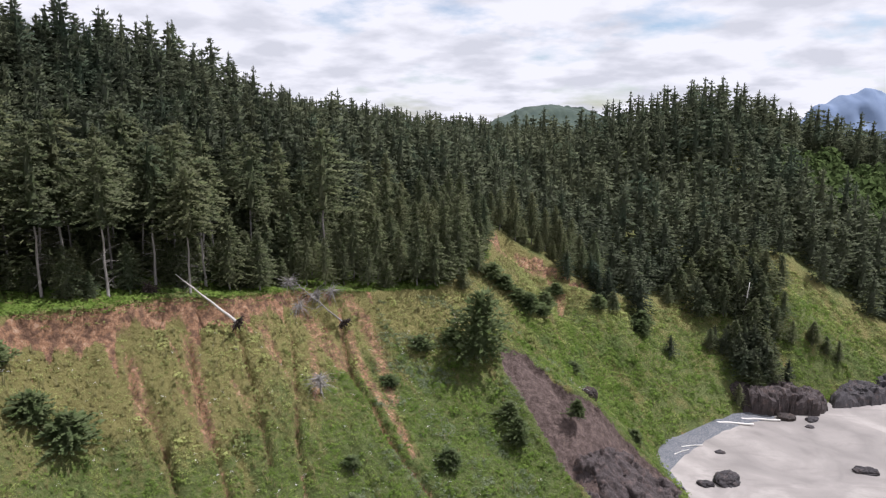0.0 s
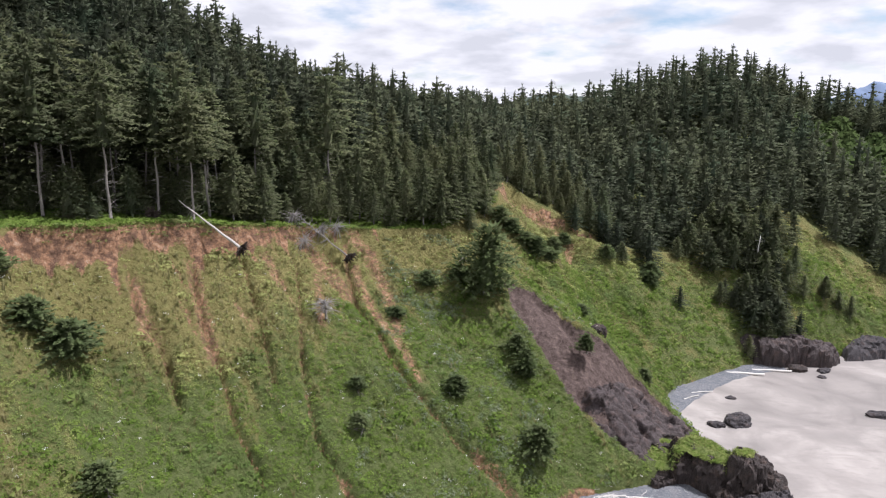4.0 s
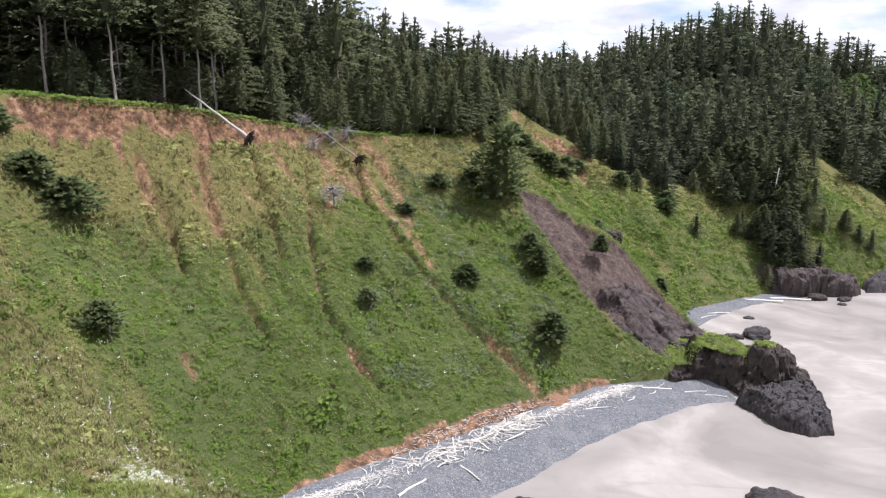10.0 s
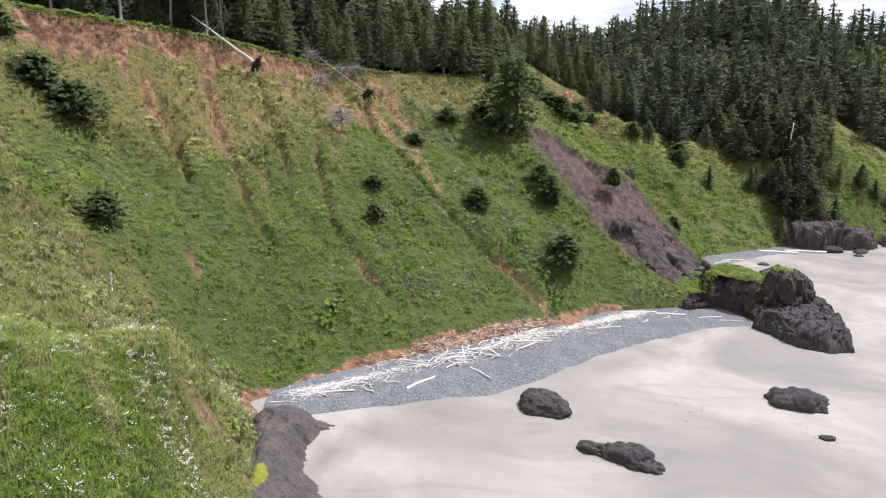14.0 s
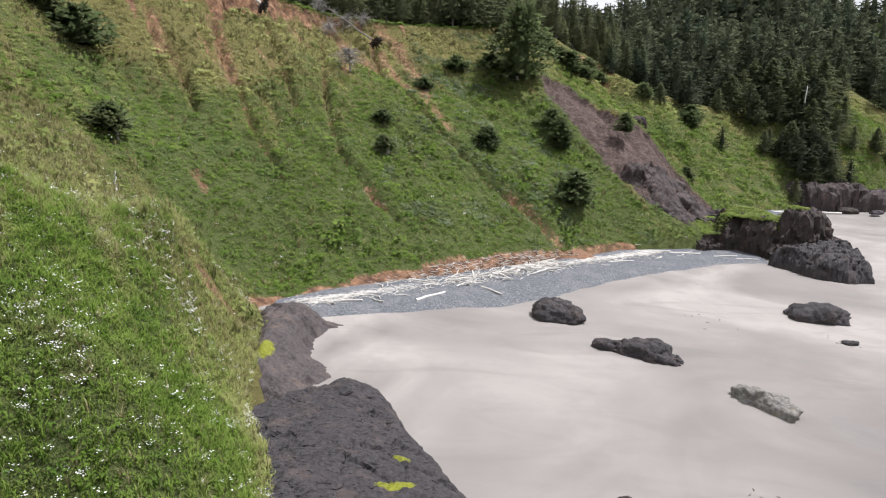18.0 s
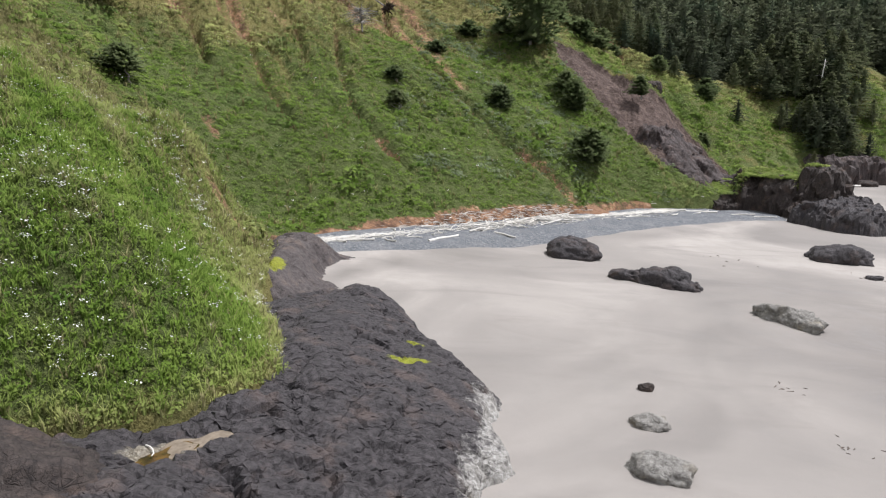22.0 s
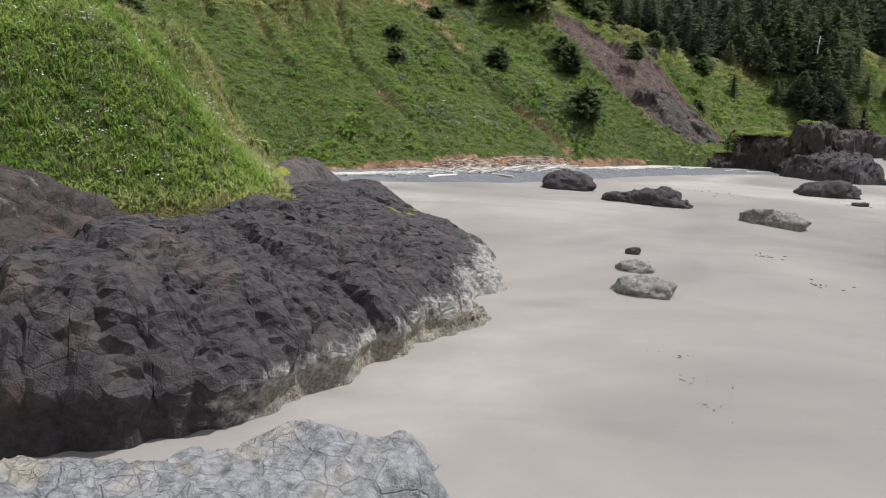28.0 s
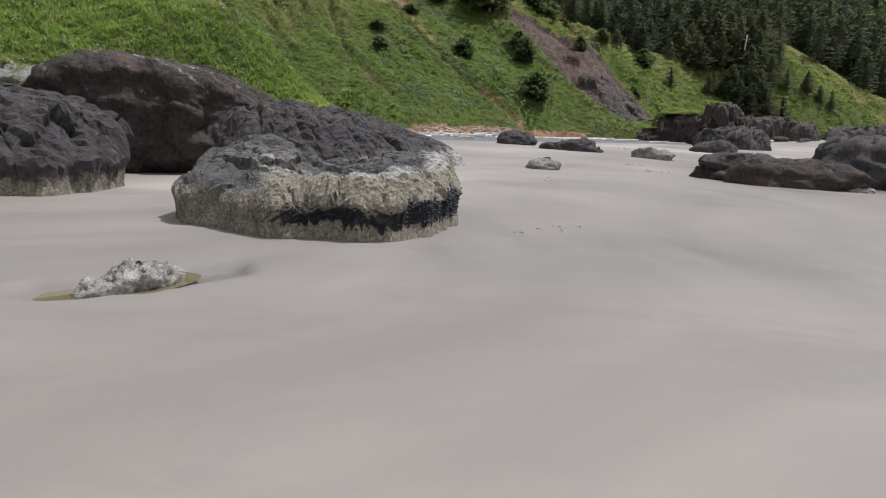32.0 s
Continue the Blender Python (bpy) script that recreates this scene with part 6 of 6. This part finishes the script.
SAGE = foliage("grey_green_leaves", (0.1, 0.125, 0.07), (0.3, 0.34, 0.22), 0.35, 0.75)
growth("pale_shrubs", 9000, (-12, 76), (30, 128), 812, mounds, (0.5, 1.3), SAGE, "low grey-green shrubs on the lower slope", 0.35, lambda q, d: smooth(0.05, 0.45, perlin(flat3(q, 5.0), 84) + 0.5 * np.exp(-(((q[:, 0] - 8) / 6) ** 2 + ((q[:, 1] - 89) / 4) ** 2)) + 0.3 * np.exp(-((q[:, 0] - 2 + 0.6 * (q[:, 1] - 100)) / 4) ** 2)))
clumps = lambda q, d: smooth(0.1, 0.5, perlin(flat3(q, 6.0), 87)) * 0.8 + 0.08
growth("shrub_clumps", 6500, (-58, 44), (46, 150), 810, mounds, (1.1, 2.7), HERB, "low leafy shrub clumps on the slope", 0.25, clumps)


def umbel(rng, n, radius, height):
    """A flat cluster of small white blossoms."""
    c = np.column_stack([rng.normal(0, radius, (n, 2)), height + rng.normal(0, 0.05, n)])
    s = 0.034 * rng.uniform(0.7, 1.3, n)[:, None]
    a = np.column_stack([np.ones(n), np.zeros(n), rng.uniform(-0.4, 0.4, n)]) * s
    b = np.column_stack([np.zeros(n), np.ones(n), rng.uniform(-0.4, 0.4, n)]) * s
    v = np.stack([c - a, c + b, c + a, c - b], 1).reshape(-1, 3)
    i = np.arange(n)[:, None] * 4
    return v, np.vstack([i + (0, 1, 2), i + (0, 2, 3)]), np.zeros(4 * n)


umbels = [umbel(R(780 + k), 8, 0.13, 0.72) for k in range(5)]
def bloom(q, d):
    patches = smooth(0.25, 0.6, perlin(flat3(q, 3.0), 98) + 0.35 * perlin(flat3(q, 9.0), 99))
    for (a, b), (c, e), w in (((-28, 52.5), (-20.8, 46.5), 0.7), ((-20, 38), (-15, 33), 0.8), ((-25.5, 47.5), (-22.5, 44), 0.5), ((-17, 22), (-13.8, 18.6), 1.5), ((-14, 21), (-11, 20.6), 0.8), ((-24, 30), (-21, 26), 1.2)):
        patches = np.maximum(patches, smooth(2 * w, 0.3, line_far(q, np.array([(a, b), (c, e)], float)) + 0.5 * perlin(flat3(q, 1.4), 88)) * (2.2 if b > 30 else 1.2))
    return patches * 0.17 + 0.035
growth("white_flowers", 32000, (-36, 8), (-7, 58), 807, umbels, (0.5, 0.95), BLOSSOM, "patches of small white flowers on the point", 0.3, bloom)
growth("white_flowers_far", 20000, (-55, 58), (30, 120), 808, umbels, (0.8, 1.5), BLOSSOM, "scattered white flowers on the slope", 0.3, lambda q, d: 0.4 * bloom(q, d))
# grass under the cliff-edge trees
q = R(809).uniform((-80, 86), (10, 150), (14000, 2))
q = q[within(q, INLAND)]
q = q[segs(q, RIM)[0] < 22]
s = R(1).uniform(0.7, 2.4, len(q))
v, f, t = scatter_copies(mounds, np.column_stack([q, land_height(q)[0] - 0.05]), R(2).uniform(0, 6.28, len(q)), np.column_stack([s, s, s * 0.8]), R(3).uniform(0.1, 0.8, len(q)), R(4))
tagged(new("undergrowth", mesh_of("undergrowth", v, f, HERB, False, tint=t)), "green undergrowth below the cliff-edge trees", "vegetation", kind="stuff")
# ragged lip of turf and roots overhanging the bare edge
r = R(831)
lip = np.vstack([RIM[k:k + 1, :2] * (1 - t) + RIM[k + 1:k + 2, :2] * t for k in range(5, 10) for t in np.linspace(0, 1, 90)])
lip = lip + r.normal(0, 0.28, lip.shape)
s = r.uniform(0.5, 1.5, len(lip))
v, f, t = scatter_copies(mounds, np.column_stack([lip, land_height(lip)[0] + r.uniform(-0.35, 0.15, len(lip))]), r.uniform(0, 6.28, len(lip)), np.column_stack([s, s, s * 0.6]), r.uniform(0.0, 0.5, len(lip)), r, None, more := {}, r.uniform(0.1, 0.7, len(lip)))
tagged(new("turf_lip", mesh_of("turf_lip", v, f, HERB, False, tint=t, **more)), "ragged turf overhanging the bare cliff edge", "vegetation", kind="stuff")
# green cap of the rocky nose
q = R(811).uniform((29, 90), (47, 104), (5000, 2))
NOSE = np.array([(30, 99), (32, 96.5), (36, 97.5), (39, 94.5), (44, 93), (46, 97), (42, 101), (34, 104)], float)
q = q[within(q, NOSE)]
s = R(5).uniform(0.8, 1.6, len(q))
nz = nose_top(q)
v, f, t = scatter_copies(mounds, np.column_stack([q, nz + 0.1]), R(6).uniform(0, 6.28, len(q)), np.column_stack([s, s, s * 0.7]), R(7).uniform(0.1, 0.6, len(q)), R(8), None, more := {}, R(9).uniform(0.15, 0.5, len(q)))
tagged(new("cap_grass", mesh_of("cap_grass", v, f, HERB, False, tint=t, **more)), "yellow-green grass on the rocky nose", "vegetation", kind="stuff")


# ---- driftwood ----
def log_shape(seed, length, girth, bend, knots=3):
    rng = np.random.RandomState(seed)
    s = np.linspace(-0.5, 0.5, 7)
    pts = np.column_stack([s * length, bend * np.cos(s * 3) + rng.normal(0, 0.03, 7), rng.normal(0, 0.02, 7)])
    out = [limb(pts, girth * (1 - 0.35 * (s + 0.5)) * rng.uniform(0.92, 1.08, 7), 7)]
    for _ in range(knots):
        c = pts[rng.randint(1, 6)]
        d = rng.normal(size=3)
        d /= np.linalg.norm(d)
        q = np.linspace(0, 1, 3)[:, None]
        out.append(limb(c + d * q * girth * rng.uniform(1.5, 4), girth * 0.35 * (1.1 - q[:, 0]), 5))
    v, f, _ = merge(out)
    return mesh_of("driftwood_log", v, f, DRIFT)


logs = [log_shape(900 + k, L, g, b, kn) for k, (L, g, b, kn) in enumerate(((1.8, 0.058, 0.1, 2), (2.6, 0.07, 0.15, 3), (3.6, 0.11, 0.1, 2), (1.2, 0.045, 0.2, 1), (4.6, 0.17, 0.12, 2), (2.0, 0.085, 0.3, 4), (0.9, 0.075, 0.05, 1)))]
LOGS = "driftwood heap on the shingle"
rng = np.random.RandomState(19)


def lay(k, x, y, turn, up=0.0, size=1.0, tip=0.0):
    p = np.array([[x, y]], float)
    z = max(float(sand_height(p)[0]) + 0.12, at_ground(x, y))
    ob = new("driftwood_log", logs[k])
    ob.matrix_basis = pose(x, y, z + 0.1 + up, 0, tip, turn) @ Matrix.Diagonal((size, size, size, 1))
    return tagged(ob, "bleached white driftwood log on the shingle" if k in (2, 4) else "bleached white driftwood branch on the shingle", "driftwood", LOGS)


HEAP = np.array([(-10.5, 63.5), (-4, 68.5), (1, 72.5), (6.5, 78.5), (9, 80.5)], float)
for n in range(300):
    t = rng.beta(2.4, 1.8)
    i = t * 3.999
    a, b = HEAP[int(i)], HEAP[int(i) + 1]
    c = a + (b - a) * (i - int(i))
    off = abs(rng.normal(0, 1.25)) - 0.35
    lay(rng.choice((0, 1, 3, 5, 6, 2, 0, 1), 1)[0], c[0] + 0.65 * off + rng.normal(0, 0.4), c[1] - 0.75 * off, rng.uniform(0, 360), abs(rng.normal(0, 0.16)), rng.uniform(0.45, 1.05), rng.normal(0, 5))
for n in range(60):
    t = rng.uniform(0, 1)
    x, y = -16 + 46 * t, 56.5 + 38 * t + rng.normal(0, 1.2)
    lay(rng.choice((0, 1, 3, 5, 6), 1)[0], x, y, rng.uniform(0, 360), 0, rng.uniform(0.5, 1.0))
for k, x, y, turn, size in ((4, -4.8, 61.8, 52, 0.9), (4, 0.9, 65.3, -55, 0.75), (2, -12.5, 58.2, 15, 1), (1, -16.4, 55.3, 5, 0.9), (4, 23.5, 91.6, 4, 0.95), (4, 27.6, 91.6, -4, 0.9), (2, 33, 91.4, 8, 0.9), (2, 17.6, 83.6, 15, 0.9), (2, 35.5, 90.4, -10, 0.8),
                         (4, 66, 146.5, -6, 1.9), (4, 73.5, 149.4, -4, 1.9), (2, 52, 134, 10, 1.3), (2, 48.8, 131, 30, 1.2), (0, -9.0, 15.9, 25, 0.6), (3, -9.6, 15.1, -50, 0.6), (3, -8.2, 16.3, 10, 0.8), (3, -8.4, 15.6, 60, 0.4)):
    ob = lay(k, x, y, turn, 0, size)
    if x < -9 and y < 20:
        ob.location.z = POOL_Z + 0.12
        tagged(ob, "bleached stick stranded by the rock pool", "driftwood", "sticks in the rock pool")
    if y > 125:
        tagged(ob, "long pale driftwood log on the far shingle", group="logs of the far cove")

# ---- shells on the big rock ----
egg_v = np.array([(0.05, 0, 0), (-0.05, 0, 0), (0, 0.02, 0), (0, -0.02, 0), (0, 0, 0.03), (0, 0, -0.02)], float)
egg_f = np.array([(0, 2, 4), (2, 1, 4), (1, 3, 4), (3, 0, 4), (2, 0, 5), (1, 2, 5), (3, 1, 5), (0, 3, 5)])
co, no, marks = SURFACES["barnacled_rock"]
mus, tn = marks["mussel"], marks["tan"]
for nm, w, count, mat, size, lab in (("mussels", mus, 5200, MUSSEL, 0.9, "black mussels crusting the rock"), ("barnacles", tn * (mus < 0.4), 6200, BARNACLE, 0.42, "pale barnacles crusting the rock")):
    r = R(960 + count % 7)
    w = np.clip(w, 0, None) ** 2
    pick = r.choice(len(co), count, p=w / w.sum())
    s = size * r.uniform(0.6, 1.4, count)
    v, f, t = scatter_copies([(egg_v, egg_f, np.zeros(6))], co[pick] + no[pick] * 0.01, r.uniform(0, 6.28, count), np.column_stack([s, s, s * 1.2]), np.zeros(count), r)
    tagged(new(nm, mesh_of(nm, v, f, mat, True)), lab, "shellfish", kind="stuff")

# water of the little pool
WATER = Mat("pool_water")
WATER.solid((0.16, 0.135, 0.075), 0.06, None, spec=0.5)
n = 40
a = np.linspace(0, 2 * np.pi, n, endpoint=False)
c = np.column_stack([-6.4 + 1.45 * np.cos(a) * 0.7 - 0.8 * np.sin(a) * 0.7, -11.65 + 1.45 * np.cos(a) * 0.7 + 0.9 * np.sin(a) * 0.7])
zc = float(sand_height(np.array([[-6.1, -11.4]]))[0]) - 0.095
v = np.vstack([np.column_stack([c, np.full(n, zc)]), [(-6.4, -11.65, zc)]])
k = np.arange(n)
tagged(new("tide_pool", mesh_of("tide_pool", v, np.column_stack([k, (k + 1) % n, np.full(n, n)]), WATER.m, False)), "shallow olive water round the barnacled stone", "water", kind="structure")

# splinters and twigs washed up among the logs
q = R(971).uniform(0, 1, (3000, 1))
c = np.array([(-16, 56.8)]) * (1 - q) + np.array([(24, 92)]) * q + R(972).normal(0, 1.0, (3000, 2)) * (1, 0.9) * (0.7 + 1.3 * np.exp(-((q - 0.45) / 0.2) ** 2)) + (-1.4, 2.0) * np.exp(-((q - 0.45) / 0.25) ** 2)
c = c[~within(c, LAND) | (segs(c, TOE)[0] < 1.3)]
stick = limb([(-0.4, 0, 0), (0, 0.03, 0.01), (0.4, 0, 0)], [0.02, 0.024, 0.012], 4)
s = R(973).uniform(0.4, 1.5, len(c))
v, f, t = scatter_copies([stick], np.column_stack([c, np.maximum(sand_height(c) + 0.2, ground_height(c)) + 0.03]), R(974).uniform(0, 6.28, len(c)), np.column_stack([s, s, s]), np.zeros(len(c)), R(975), R(976).normal(0, 0.05, (len(c), 2)))
tagged(new("driftwood_litter", mesh_of("driftwood_litter", v, f, DRIFT, True)), "pale splinters and twigs strewn over the shingle", "driftwood", kind="stuff")

# pool on the ledge: tan sand and brown water in the basin
def basin(name, along, across, z, mound, material, label, seed):
    n, m = 48, 9
    a, r = np.meshgrid(np.linspace(0, 2 * np.pi, n, endpoint=False), np.linspace(0.02, 1, m))
    a, r = a.ravel(), r.ravel()
    edge = r * (1 + 0.22 * np.sin(3 * a + seed) + 0.1 * np.sin(7 * a))
    u, w = along[0] + along[1] * edge * np.cos(a), across * edge * np.sin(a)
    x, y = -8.8 + 0.56 * u + 0.83 * w, 15.3 + 0.83 * u - 0.56 * w
    i = np.arange(n * m).reshape(m, n)
    j = np.roll(i, -1, 1)
    f = np.stack([i[:-1], j[:-1], j[1:], i[1:]], -1).reshape(-1, 4)
    return tagged(new(name, mesh_of(name, np.column_stack([x, y, z + mound * (1 - r * r) + 0.015 * np.sin(5 * x + 3 * y) * (mound > 0)]), f, material, True, wet=np.zeros(n * m))), label, "rock pool", kind="structure")


POOLSAND = plain("pool_sand", (0.14, 0.112, 0.085), (0.26, 0.215, 0.165), 5, 0.9, 0.15)
basin("pool_sand", (0.25, 1.4), 0.62, POOL_Z, 0.06, POOLSAND, "tan sand lying in a basin of the ledge", 1.0)
POOLWATER = Mat("ledge_pool_water")
POOLWATER.solid(POOLWATER.ramp(POOLWATER.noise(2.0, 4), (0.35, (0.03, 0.022, 0.012)), (0.65, (0.15, 0.085, 0.03))), 0.08, None, spec=0.5)
basin("rock_pool", (-0.75, 1.1), 0.62, POOL_Z + 0.045, 0.0, POOLWATER.m, "shallow rust-brown pool on the ledge", 2.5)

# added brown scraps on the open sand, standing in for footprints and small marks
c = np.vstack([R(981 + k).normal((x, y), w, (n, 2)) for k, (x, y, w, n) in enumerate(((4.5, 14.4, 0.25, 7), (4.7, 12.6, 0.3, 8), (4.4, 11.0, 0.25, 6), (13.3, 29.8, 0.4, 9), (13.1, 24.0, 0.5, 9), (2.5, -3.1, 0.3, 9), (3.3, -2.4, 0.25, 7), (1.4, -4.0, 0.2, 5), (-2.6, 3.3, 0.45, 22), (30, 57, 1.0, 10), (20.5, 60, 1.5, 12)))])
scrap = limb([(-0.07, 0, 0), (0, 0.02, 0.008), (0.07, 0, 0)], [0.012, 0.016, 0.008], 4)
s = R(995).uniform(0.5, 1.5, len(c)) * np.where(c[:, 1] > 20, 1.3, 0.55)
v, f, t = scatter_copies([scrap], np.column_stack([c, sand_height(c) + 0.012]), R(996).uniform(0, 6.28, len(c)), np.column_stack([s, s, s]), np.zeros(len(c)), R(997))
SCRAP_BROWN = plain("brown_scrap", (0.13, 0.105, 0.09), (0.2, 0.165, 0.14), 9)
tagged(new("weed_scraps", mesh_of("weed_scraps", v, f, SCRAP_BROWN, True)), "small brown scraps strewn on the sand", "seaweed", kind="stuff")
